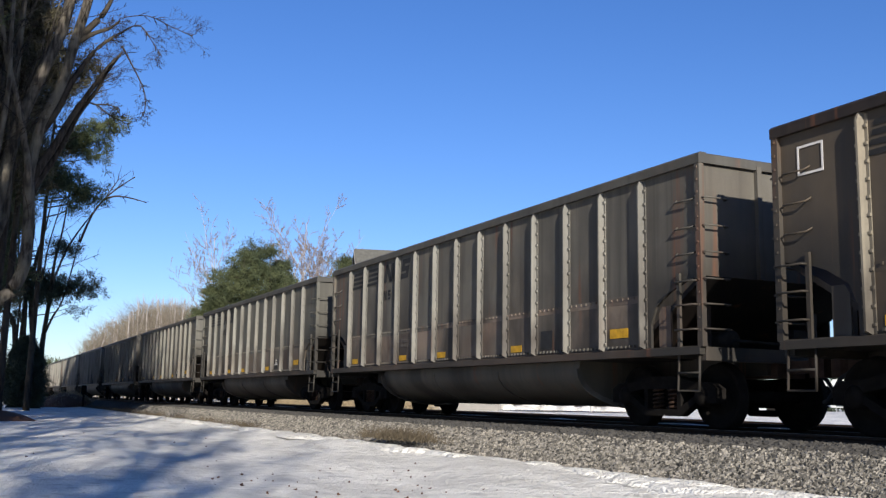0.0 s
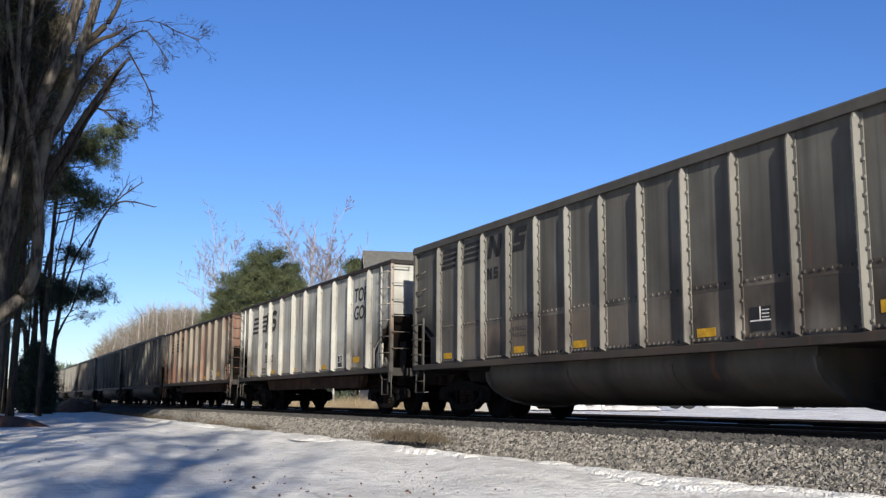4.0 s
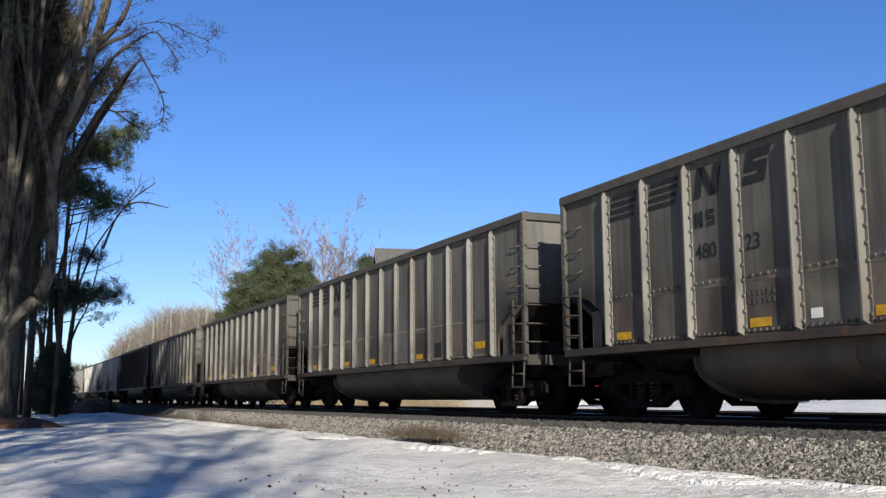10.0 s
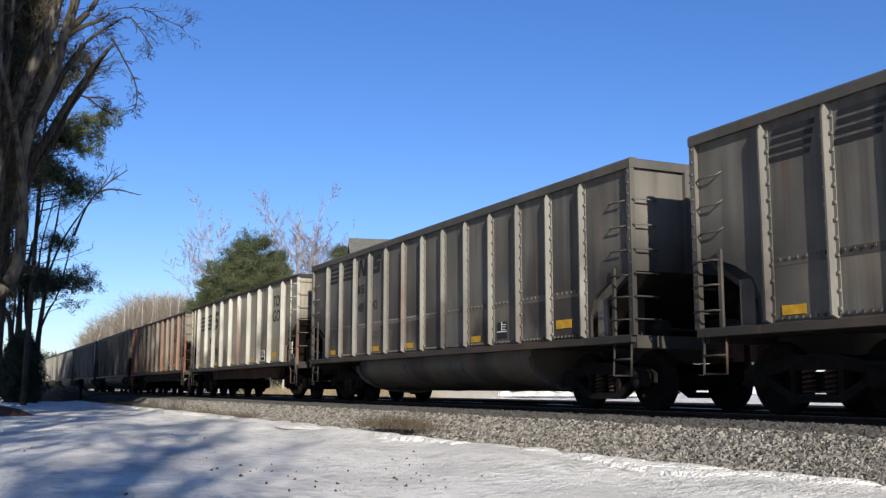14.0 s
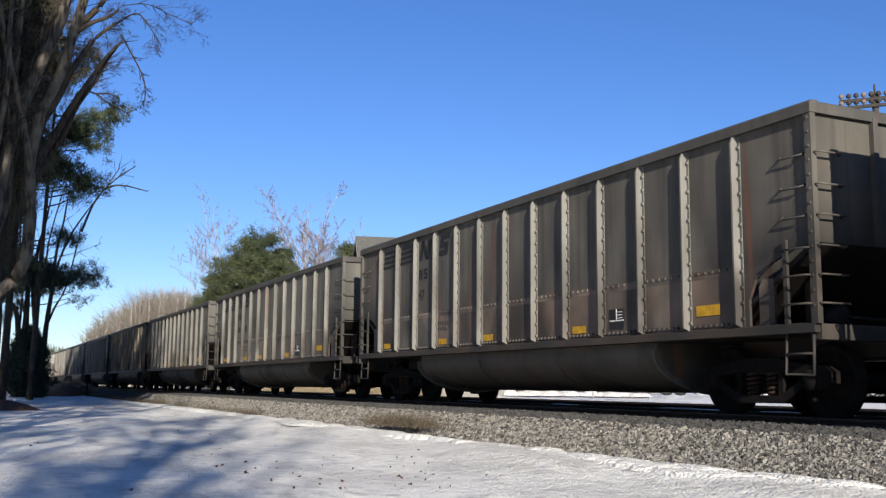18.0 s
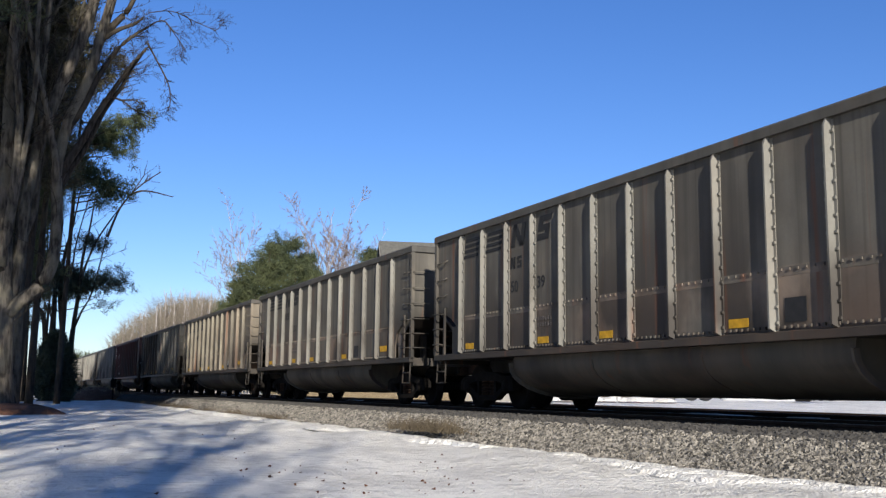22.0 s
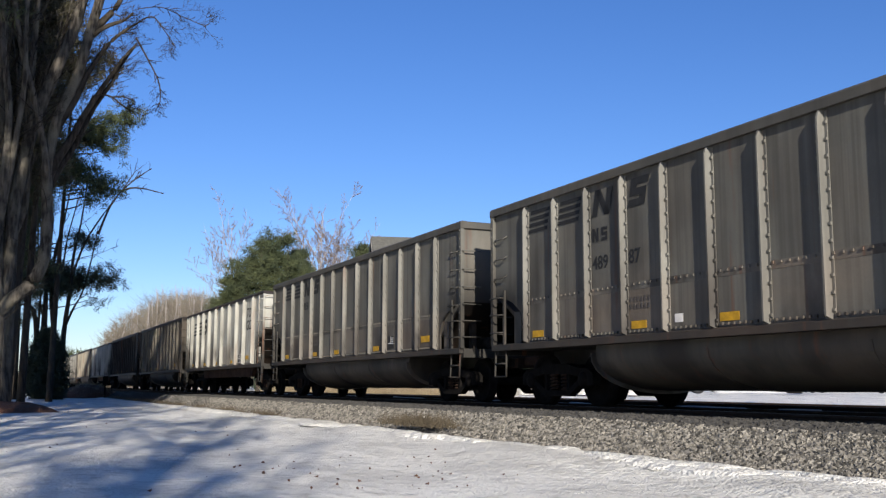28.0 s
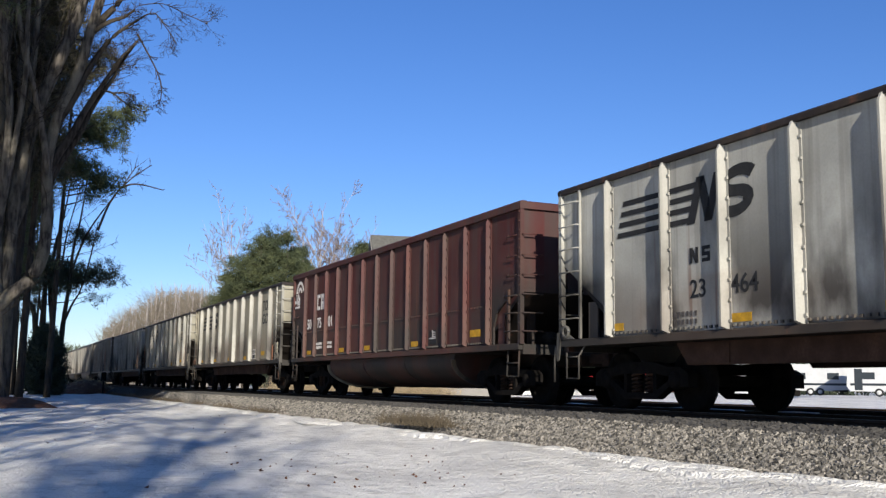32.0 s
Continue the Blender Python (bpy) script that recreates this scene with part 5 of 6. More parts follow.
def slender_trees():
    """A clump of thin bare stems that fan out over the bush."""
    rng = random.Random(8)
    for stems in ((((4.3, -0.1), (4.33, 3.14), (4.45, 5.17), (4.62, 7.22), (4.74, 9.48), (5.08, 11.58), (5.4, 15)), ((4.47, 4.81), (4.9, 5.93), (5.41, 7.07), (5.91, 9.55), (6.2, 11.5)), ((4.6, 7.59), (5.01, 9.12), (5.57, 10.67), (6.46, 12.27), (7.64, 14.11), (8.39, 15.4))),
                  (((3.95, -0.1), (3.81, 3.87), (3.47, 7.16), (3.64, 9.78), (3.97, 11.31), (4.4, 14.4)), ((3.6, 6.4), (4.1, 8.6), (4.3, 10.5), (4.9, 13.5))),
                  (((3.4, -0.1), (3.2, 4.21), (3.14, 7.53), (2.85, 10.11), (3.02, 12.0), (3.26, 16)),),
                  (((3.05, -0.1), (2.66, 5.0), (1.98, 6.36), (1.58, 8.55), (1.3, 12)), ((2.8, 3.4), (2.84, 7.5), (2.49, 10.45), (2.4, 14))),
                  (((6.2, 10.9), (6.8, 12.68), (7.47, 13.83), (8.42, 14.86), (9.44, 15.66)), ((7.5, 13.9), (8.2, 14.2), (9.12, 14.24), (10.3, 13.98))),
                  (((1.62, -0.1), (1.6, 5), (1.55, 10), (1.7, 17)),), (((1.2, -0.1), (1.25, 5), (1.1, 10), (1.3, 18)),)):
        x0 = stems[0][0][0] if stems[0][0][1] < 0 else 4.3
        t = tree("slender_tree", "slender dark bare tree beside the evergreen bush", (x0, 69.2, GROUND), "tree", "slender trees by the bush")
        b, tw = Build(), Build()
        for k, stem in enumerate(stems):
            r = (0.24 if k == 0 else 0.12) if stem[0][1] < 2 else 0.09
            pts = [(x - x0, 0.15 * math.sin(2.1 * j + x), z) for j, (x, z) in enumerate(stem)]
            ln = limb(b, pts, r, 0.03, 7)
            twigs(tw, ln, 0.045, 2, rng, 10, 0.8, 0.05, 0.22, 0.011, 0.3)
        part("trunk", b.mesh("trunk", BARKDARK), t)
        part("branch_crown", tw.mesh("branch_crown", BARKDARK), t)


def clump_pine():
    """Pines whose dark clumps stand out against the sky beside the slender stems."""
    rng = random.Random(31)
    for label, at, stem, clumps, mat in (
            ("dark pine with ragged clumps on long side limbs", (3.0, 69.8), 12,
             ((3.12, 8.64, 9), (3.6, 7.92, 12), (4.06, 8.5, 11), (4.39, 7.58, 11), (3.72, 6.99, 9), (4.72, 7.97, 9), (5.26, 7.62, 6), (5.59, 8.21, 5), (6.15, 7.67, 6), (6.68, 8.08, 5), (7.41, 7.81, 3), (6.89, 8.65, 2),
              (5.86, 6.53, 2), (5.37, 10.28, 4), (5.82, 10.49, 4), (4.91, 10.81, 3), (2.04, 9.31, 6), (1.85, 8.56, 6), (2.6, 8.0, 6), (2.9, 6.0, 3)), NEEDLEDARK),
            ("tall pine with grey-green clumps drooping from side limbs", (3.2, 60.0), 19,
             ((4.86, 15.68, 9), (5.64, 16.01, 8), (6.42, 16.45, 7), (7.05, 16.87, 3), (6.15, 15.56, 5), (5.21, 15.11, 7), (6.02, 14.79, 4), (4.41, 15.36, 9), (3.72, 13.76, 9), (4.21, 13.31, 9), (3.46, 12.91, 8), (4.7, 12.86, 7),
              (5.04, 12.39, 6), (5.52, 12.1, 6), (5.98, 12.64, 4), (4.92, 11.55, 5), (3.6, 15.0, 8), (3.0, 14.0, 8)), NEEDLE),
            ("tall pine with browned needle clumps", (1.4, 48.0), 20,
             ((1.65, 17.14, 9), (1.94, 16.36, 10), (2.22, 18.06, 9), (2.52, 16.99, 8), (2.22, 15.85, 9), (2.57, 18.38, 6), (3.95, 16.38, 4), (4.18, 15.99, 4), (3.86, 15.67, 4), (2.74, 15.38, 9), (3.2, 15.0, 7), (1.52, 15.21, 9), (0.52, 15.6, 8), (-0.43, 15.47, 8)), OLIVE)):
        t = tree("pine_tree", label, (at[0], at[1], GROUND), "pine tree", "pines beside the track")
        b, nd = Build(), Needles(31 + stem)
        limb(b, [(0, 0, -0.1), (0.1, 0, stem * 0.35), (0.25, 0, stem * 0.7), (0.4, 0, stem)], 0.2, 0.05, 9)
        for x, z, n in clumps:
            p = Vector((x - at[0], rng.uniform(-0.7, 0.7), z))
            b.tube([(0.02 * z, 0, z - 0.7), ((p.x + 0.02 * z) / 2, p.y / 2, z - 0.45), p], [0.05, 0.035, 0.015], 5, False)
            for _ in range(n * 5):
                nd.tuft(p + Vector((rng.gauss(0, 0.42), rng.gauss(0, 0.4), rng.gauss(0, 0.27))), 0.36, 34, 0.02)
        part("trunk", b.mesh("trunk", BARKDARK), t)
        part("crown", nd.mesh("crown", mat), t)


def bare_tree(name, label, at, h, seed, bark, twig, spread=0.45, limbs=7, count=8, thin=0.02, group="", r=None, slim=0.5, reach=0.35, lift=0.06):
    rng = random.Random(seed)
    t = tree(name, label, (at[0], at[1], GROUND), "tree", group)
    b, tw = Build(), Build()
    r = r or h * 0.012
    main = limb(b, [(0, 0, -0.1), (rng.uniform(-0.3, 0.3), 0, h * 0.35), (rng.uniform(-0.5, 0.5), 0, h * 0.7), (rng.uniform(-0.6, 0.6), 0, h)], r, 0.03, 8)
    twigs(tw, main, 0.08, 1, rng, count, 0.8, 0.08, 0.16, thin, 0.5)
    for k in range(limbs):
        i = int(len(main) * rng.uniform(0.3, 0.75))
        a = rng.uniform(0, 2 * math.pi)
        q = wobble_line(main[i], (math.cos(a) * spread, math.sin(a) * spread, 1), h * rng.uniform(0.3, 0.5), 6, rng, 0.12, 0.06)
        b.tube(q, [r * slim * (1 - 0.8 * j / 6) for j in range(7)], 6, False)
        twigs(tw, q, 0.06 * slim / 0.5, 2, rng, count, 0.85, lift, reach, thin, 0.2)
    part("trunk", b.mesh("trunk", bark), t)
    part("twig_crown", tw.mesh("twig_crown", twig), t)
    return t


big_oak()
slender_trees()
clump_pine()
evergreen_bush()
for k, (x, y, h, lx) in enumerate(((-0.63, 42.97, 22, 0.4), (0.62, 49.22, 23, 0.5), (-1.03, 53.86, 20, 0.3), (0.78, 56.06, 15, 0.9), (0.68, 62.91, 14, 0.6), (-1.88, 47.03, 22, 0.2), (-0.01, 52.68, 22, 0.3), (-0.52, 63.01, 15, 0.3), (0.98, 66.36, 14, 0.4))):
    pine((x, y), h, 40 + k, 34, (lx, 0), 0.2, low=0.4, dens=42, tuft=0.42, width=2.3, mat=NEEDLE if k % 2 else OLIVE)
for k, (x, y, h) in enumerate(((0.14, 44.08, 19), (0.75, 51.49, 18), (-0.0, 59.55, 18), (0.68, 41.43, 20), (-0.13, 40.66, 20), (0.6, 43.7, 19), (0.42, 46.36, 21), (0.5, 54.32, 18), (0.58, 49.19, 19))):
    bare_tree("bare_tree", "grey bare tree crowded among pines", (x, y), h, 60 + k, BARK, BARK if k % 2 else BARKDARK, 0.4, 8, 7, 0.016, "bare trees of the left grove", 0.2)
# the grove goes on beside and behind the camera, and shades the verge
for k, (x, y, h) in enumerate(((-4.5, 27, 17), (-5.0, 20, 15), (-4.4, 12.5, 16), (-3.9, 5.0, 15), (-5.6, -16, 16), (-6.8, -21, 16), (-6.5, -8, 16))):
    bare_tree("bare_tree", "bare hardwood of the grove beside the verge", (x, y), h, 80 + k, BARK, BARKDARK, 0.6, 9, 8, 0.022, "bare trees of the left grove")
for k, (x, y, h) in enumerate(((-5.0, 23, 18), (-4.4, 8.5, 17), (-5.2, 30, 19), (-4.3, 2.0, 17), (-4.6, 35, 20), (-4.2, 16, 18), (-4.4, -13, 17))):
    far = y > 12
    pine((x, y), h, 95 + k, 24 if far else 10, (0.3, 0), 0.22, dens=26 if far else 20, tuft=0.55, low=0.4, label="tall pine of the grove beside the verge")
for k, (x, y, h) in enumerate(((0.71, 42.35, 21), (-0.35, 45.25, 22), (0.66, 46.91, 20), (-1.43, 41.28, 20))):
    pine((x, y), h, 160 + k, 36, (0.8, 0), 0.2, low=0.5, dens=40, tuft=0.45, width=3.0, mat=OLIVE, label="tall pine with browned needle clumps")

for k, (x, y, h) in enumerate(((-3.0, 13.5, 21.5), (-2.6, 21.0, 22), (-3.4, 28.0, 22.5), (-2.9, 35.0, 22), (-3.6, 42.0, 22.5), (-3.0, 49.0, 22), (-3.8, 55.0, 22.5))):
    pine((x, y), h, 190 + k, 44, (0.2, 0), 0.24, dens=30, tuft=0.6, low=0.6, width=3.4, taper=0.4, label="tall pine of the grove beside the verge")

# beyond the tracks
for k, (x, y, h, w) in enumerate(((23.5, 88.95, 14.6, 3.4), (21.62, 91.48, 12.7, 3.2), (20.08, 92.85, 10.8, 2.6), (25.91, 90.36, 13.7, 2.6), (21.77, 87.33, 13.4, 3.0), (24.05, 86.73, 12.6, 3.0), (26.68, 73.3, 11.9, 1.4))):
    pine((x, y), h, 120 + k, 44, (0, 0), 0.22, "sunlit green pine beyond the railway", GREENFAR, 0.5, 44, 0.42, w * 0.8, 0.2)
for k, (x, y, h, n) in enumerate(((31.45, 99.13, 19.0, 15), (33.66, 99.46, 16.4, 13), (26.42, 121.15, 20.2, 14), (28.85, 96.79, 15.8, 12))):
    bare_tree("birch_tree", "pale leafless birch with mauve twigs", (x, y), h, 140 + k, BIRCH, BIRCHTWIG, 0.6, n + 6, 11, 0.024, "birches beyond the railway", 0.12, 0.34, 0.3, 0.04)


def woods(name, label, spots, twig, trunk, seed, strokes=420, width=0.03):
    """A leafless wood: many slim trunks with fans of twigs, joined as one mass."""
    rng = np.random.default_rng(seed)
    v, f, n = [], [], 0
    tv = Build()
    for x, y, h in spots:
        tv.tube([(x, y, GROUND), (x + rng.normal(0, 0.3), y, GROUND + h * 0.5), (x + rng.normal(0, 0.5), y, GROUND + h * 0.9)], [h * 0.011, h * 0.008, 0.03], 5, False)
        o = np.stack([rng.normal(0, h * 0.07, strokes), rng.normal(0, h * 0.07, strokes), h * rng.uniform(0.03, 0.8, strokes)], 1)
        d = np.stack([rng.normal(0, 0.5, strokes) + o[:, 0] * 0.35, rng.normal(0, 0.5, strokes), rng.uniform(0.4, 1.2, strokes)], 1)
        d /= np.linalg.norm(d, axis=1)[:, None]
        s = np.cross(d, rng.normal(size=(strokes, 3)))
        s /= np.linalg.norm(s, axis=1)[:, None]
        ln = h * rng.uniform(0.06, 0.16, (strokes, 1))
        o = o + np.array([x, y, GROUND])
        v.append(np.stack([o - s * width, o + s * width, o + d * ln], 1).reshape(-1, 3))
        f.append(np.arange(3 * strokes).reshape(-1, 3) + n)
        n += 3 * strokes
    ob = new(name, raw_mesh(name, np.concatenate(v).tolist(), np.concatenate(f).tolist(), twig))
    tagged(ob, label, "wood", kind="stuff")
    part("trunks", tv.mesh("trunks", trunk), ob)
    return ob


rw = random.Random(77)
spots = []
for k in range(170):
    y = rw.uniform(143, 246)
    a = rw.uniform(5.8, 13.45)
    top = 10.4 + 9.0 * min(1.0, (a - 5.8) / 2.86) ** 0.8 - max(0.0, a - 11.24) * 0.95
    spots.append((y * math.tan(radians(a)), y, top * rw.uniform(0.84, 1.02) * y / 172))
woods("leafless_wood", "brown leafless wood beyond the railway", spots, BROWNWOOD, BIRCH, 7)
spots = [(y * math.tan(radians(a)), y, rw.uniform(10, 15)) for y, a in ((rw.uniform(300, 435), rw.uniform(3.8, 7.7)) for _ in range(70))]
woods("far_wood", "distant grey-green wood along the railway", spots, GREENFAR, BARKDARK, 8, 240, 0.14)
spots = [(-4 - rw.uniform(0, 40), rw.uniform(75, 240), rw.uniform(14, 20)) for _ in range(60)]
woods("left_wood", "leafless wood behind the grove", spots, TWIG, BARKDARK, 9, 240, 0.05)
spots = [(r * math.sin(a), r * math.cos(a), rw.uniform(9, 13)) for r, a in ((rw.uniform(150, 210), radians(rw.uniform(12, 95))) for _ in range(170))]
spots += [(r * math.sin(a), r * math.cos(a), rw.uniform(4, 7)) for r, a in ((rw.uniform(135, 160), radians(rw.uniform(14, 80))) for _ in range(330))]
woods("right_wood", "dark distant wood across the yard", spots, NEEDLEDARK, BARKDARK, 10, 260, 0.14)


# ---- verge ----
def mulch_bed():
    rng = random.Random(3)
    b = Build()
    n = 28
    for cx, cy, rx, ry, h in ((0.5, 38.6, 1.9, 3.0, 0.42),):
        rings = []
        for j, s in enumerate((1.0, 0.8, 0.5, 0.2)):
            rings.append([(cx + rx * s * math.cos(2 * math.pi * k / n) * rng.uniform(0.92, 1.08), cy + ry * s * math.sin(2 * math.pi * k / n) * rng.uniform(0.92, 1.08),
                           GROUND - 0.05 + h * (0, 0.6, 0.9, 1.0)[j] + rng.uniform(-0.03, 0.03)) for k in range(n)])
        b.add([p for r in rings for p in r], [(j * n + k, j * n + (k + 1) % n, (j + 1) * n + (k + 1) % n, (j + 1) * n + k) for j in range(3) for k in range(n)] + [tuple(range(3 * n, 4 * n))])
    ob = new("mulch_bed", b.mesh("mulch_bed", MULCH))
    tagged(ob, "brown bark mulch heaped round the tree's foot", "mulch", kind="stuff")


def weeds(name, x, y, z, rx, ry, count, seed, mat, label, h=0.35):
    rng = np.random.default_rng(seed)
    o = np.stack([x + rng.normal(0, rx, count), y + rng.normal(0, ry, count), np.full(count, z)], 1)
    d = np.stack([rng.normal(0, 0.6, count), rng.normal(0, 0.6, count), rng.uniform(0.4, 1.0, count)], 1)
    s = np.cross(d, rng.normal(size=(count, 3)))
    s /= np.linalg.norm(s, axis=1)[:, None]
    v = np.stack([o - s * 0.006, o + s * 0.006, o + d * h * rng.uniform(0.4, 1.0, (count, 1))], 1)
    ob = new(name, raw_mesh(name, v.reshape(-1, 3).tolist(), np.arange(3 * count).reshape(-1, 3).tolist(), mat))
    tagged(ob, label, "weeds", kind="stuff")


def snow_edge():
    """Thin ragged tongues of crusted snow along the foot of the ballast."""
    rng = random.Random(33)
    b = Build()
    y, n = 5.0, 14
    while y < 46:
        ln, wd, h = rng.uniform(0.2, 0.9), rng.uniform(0.12, 0.4), rng.uniform(0.015, 0.05)
        x = 7.08 + rng.gauss(0, 0.12)
        pts = [(x + wd * math.cos(a) * rng.uniform(0.6, 1.25), y + ln * math.sin(a) * rng.uniform(0.6, 1.25), -0.55) for a in np.linspace(0, 2 * math.pi, n, endpoint=False)]
        mid = [(x + (p[0] - x) * 0.75, y + (p[1] - y) * 0.75, -0.52 + h * rng.uniform(0.4, 0.8)) for p in pts]
        top = [(x + (p[0] - x) * 0.35, y + (p[1] - y) * 0.35, -0.515 + h) for p in pts]
        b.add(pts + mid + top, [(j * n + i, j * n + (i + 1) % n, (j + 1) * n + (i + 1) % n, (j + 1) * n + i) for j in (0, 1) for i in range(n)] + [tuple(range(2 * n, 3 * n))], smooth=True)
        y += ln * rng.uniform(0.3, 0.9)
    ob = new("snow_edge", b.mesh("snow_edge", SNOW))
    tagged(ob, "thin crusted snow tongues at the foot of the ballast", "snow", kind="stuff")


snow_edge()
mulch_bed()
weeds("dry_weeds", 7.55, 17.6, -0.4, 0.2, 0.8, 1500, 4, DRYWEED, "tuft of dry brown weeds on the ballast's edge")
for k in range(9):
    weeds("dry_weeds", 7.45 + 0.1 * (k % 3), 29 + k * 4.8, -0.5, 0.22, 0.9, 350, 10 + k, DRYWEED, "straggling dry grass along the ballast's edge", 0.3)


for k in range(10):
    a = radians(15.65 + 0.92 * k)
    weeds("dry_weeds", 64 * math.sin(a), 64 * math.cos(a), -0.25, 0.6, 1.2, 1300, 40 + k, TAN, "bank of dry tan grass beyond the tracks", 1.2)


def brush_mound():
    ob = new("brush_mound")
    ob.location = (6.6, 75.3, GROUND)
    tagged(ob, "low dark mound of brush beside the track", "mound")
    b, rng, n = Build(), random.Random(9), 26
    rings = [[(2.1 * s * math.cos(2 * math.pi * k / n) * rng.uniform(0.9, 1.1), 3.0 * s * math.sin(2 * math.pi * k / n) * rng.uniform(0.9, 1.1), z + rng.uniform(-0.05, 0.05)) for k in range(n)]
             for s, z in ((1.0, -0.1), (0.85, 0.35), (0.55, 0.75), (0.25, 0.95))]
    b.add([p for r in rings for p in r], [(j * n + k, j * n + (k + 1) % n, (j + 1) * n + (k + 1) % n, (j + 1) * n + k) for j in range(3) for k in range(n)] + [tuple(range(3 * n, 4 * n))], smooth=True)
    part("earth", b.mesh("earth", MULCH), ob)
    nd = Needles(4)
    for _ in range(160):
        a, s = rng.uniform(0, 6.28), math.sqrt(rng.random())
        nd.tuft((2.0 * s * math.cos(a), 2.8 * s * math.sin(a), 0.95 * (1 - s * s) + 0.02), 0.3, 16, 0.012, 0.8)
    part("dry_brush", nd.mesh("dry_brush", TAN), ob)


def marker_post():
    ob = new("marker_post")
    ob.location = (7.2, 70.1, -0.6)
    tagged(ob, "dark trackside post with a small box", "post")
    part("post", Build().lathe([(0, 0), (0, 0.05), (1.5, 0.05), (1.52, 0)], 8, "z").mesh("post", BLACK), ob)
    part("box", Build().prism([(-0.16, 0.95), (0.16, 0.95), (0.16, 1.45), (0.12, 1.52), (-0.12, 1.52), (-0.16, 1.45)], -0.12, 0.12, "y").mesh("box", BLACK), ob)


brush_mound()
marker_post()


def litter():
    """Leaves and clods scattered on the snow."""
    rng = random.Random(14)
    b = Build()
    for _ in range(90):
        x, y = rng.uniform(-2, 6.3), rng.uniform(8.5, 30)
        if rng.random() < 0.5:
            x, y = rng.uniform(2.5, 5.5), rng.uniform(8.8, 13)
        s = rng.uniform(0.008, 0.022)
        z = float(ground_height(np.array([x]), np.array([y]))[0])
        b.tube([(x, y, z - 0.005), (x + s * rng.uniform(-1, 1), y + s * rng.uniform(-1, 1), z + s * 0.7), (x + 2 * s * rng.uniform(-1, 1), y + s, z + s * 0.3)], [s * 0.4, s * 0.7, s * 0.1], 4)
    ob = new("leaf_litter", b.mesh("leaf_litter", MULCH))
    tagged(ob, "dead leaves and clods scattered on the snow", "leaves", kind="stuff")


litter()


# ---- beyond the tracks: house, pole, yard ----
def house():
    ob = new("house")
    ob.matrix_basis = pose(29.68, 65.8, GROUND, 0, 0, -14)
    tagged(ob, "beige house with a weathered brown shingle roof", "house")
    w, d, e, r = 4.7, 4.0, 7.7, 11.5
    b = Build()
    b.prism([(-d, 0), (d, 0), (d, e), (0, r - 0.15), (-d, e)], -w, w, "x")
    part("wall", b.mesh("wall", SIDING), ob)
    part("foundation", Build().box(-w - 0.05, w + 0.05, -d - 0.05, d + 0.05, -0.05, 2.0).mesh("foundation", SIDING), ob, label="beige masonry base")
    for s in (-1, 1):
        b = Build()
        b.prism([(0, r), (0, r + 0.16), (s * (d + 0.5), e - 0.32), (s * (d + 0.5), e - 0.48)], -w - 0.4, w + 0.4, "x")
        rf = part("roof", b.mesh("roof", ROOF), ob)
        for k in range(12):
            y0, y1 = s * (d + 0.5) * k / 12, s * (d + 0.5) * (k + 1) / 12
            z0, z1 = r + 0.165 - (r - e + 0.48) * k / 12, r + 0.165 - (r - e + 0.48) * (k + 1) / 12
            part("shingle_course", Build().prism([(y0, z0), (y0, z0 + 0.02), (y1, z1 + 0.035), (y1, z1)], -w - 0.4, w + 0.4, "x").mesh("shingle_course", ROOF), rf)
    for y in (-1.6, 1.6):
        part("window", Build().box(-w - 0.03, -w + 0.02, y - 0.5, y + 0.5, 3.6, 5.0).mesh("window", DARKGLASS), ob)
    part("gable_board", Build().prism([(-d - 0.5, e - 0.5), (0, r), (d + 0.5, e - 0.5), (d + 0.5, e - 0.72), (0, r - 0.25), (-d - 0.5, e - 0.72)], -w - 0.46, -w - 0.402, "x").mesh("gable_board", SIDING), ob)


def utility_pole():
    ob = new("utility_pole")
    ob.location = (27.7, 23.77, -0.6)
    tagged(ob, "dark wooden utility pole with crossarms and glass insulators", "utility pole")
    part("pole", Build().lathe([(0, 0), (0, 0.16), (11.05, 0.11), (11.1, 0.0)], 10, "z").mesh("pole", WOODPOLE), ob)
    for z in (10.9, 10.66):
        arm = part("crossarm", Build().prism([(-1.15, z - 0.05), (1.15, z - 0.05), (1.15, z + 0.05), (-1.15, z + 0.05)], -0.17, -0.06, "y").mesh("crossarm", WOODPOLE), ob, at=pose(0, 0, 0, 0, 0, -48))
        for k in range(10):
            x = -1.08 + 0.24 * k
            part("insulator", Build().lathe([(z + 0.06, 0.0), (z + 0.06, 0.03), (z + 0.1, 0.03), (z + 0.12, 0.085), (z + 0.2, 0.085), (z + 0.26, 0.04), (z + 0.27, 0)], 8, "z", (x, -0.115, 0)).mesh("insulator", WOODPOLE if k % 3 else TWIG), arm)
    part("lightning_rod", Build().tube([(0, 0, 11.0), (0, 0, 11.44)], 0.035, 5).mesh("lightning_rod", WOODPOLE), ob)


house()
utility_pole()


def yard_spot(deg, r, z=-0.2):
    return (r * math.sin(radians(deg)), r * math.cos(radians(deg)), z)


EARTH = plain("dark_frozen_earth", (0.055, 0.043, 0.034), 0.95, 0.5, 4, relief=0.8, dist=0.05)


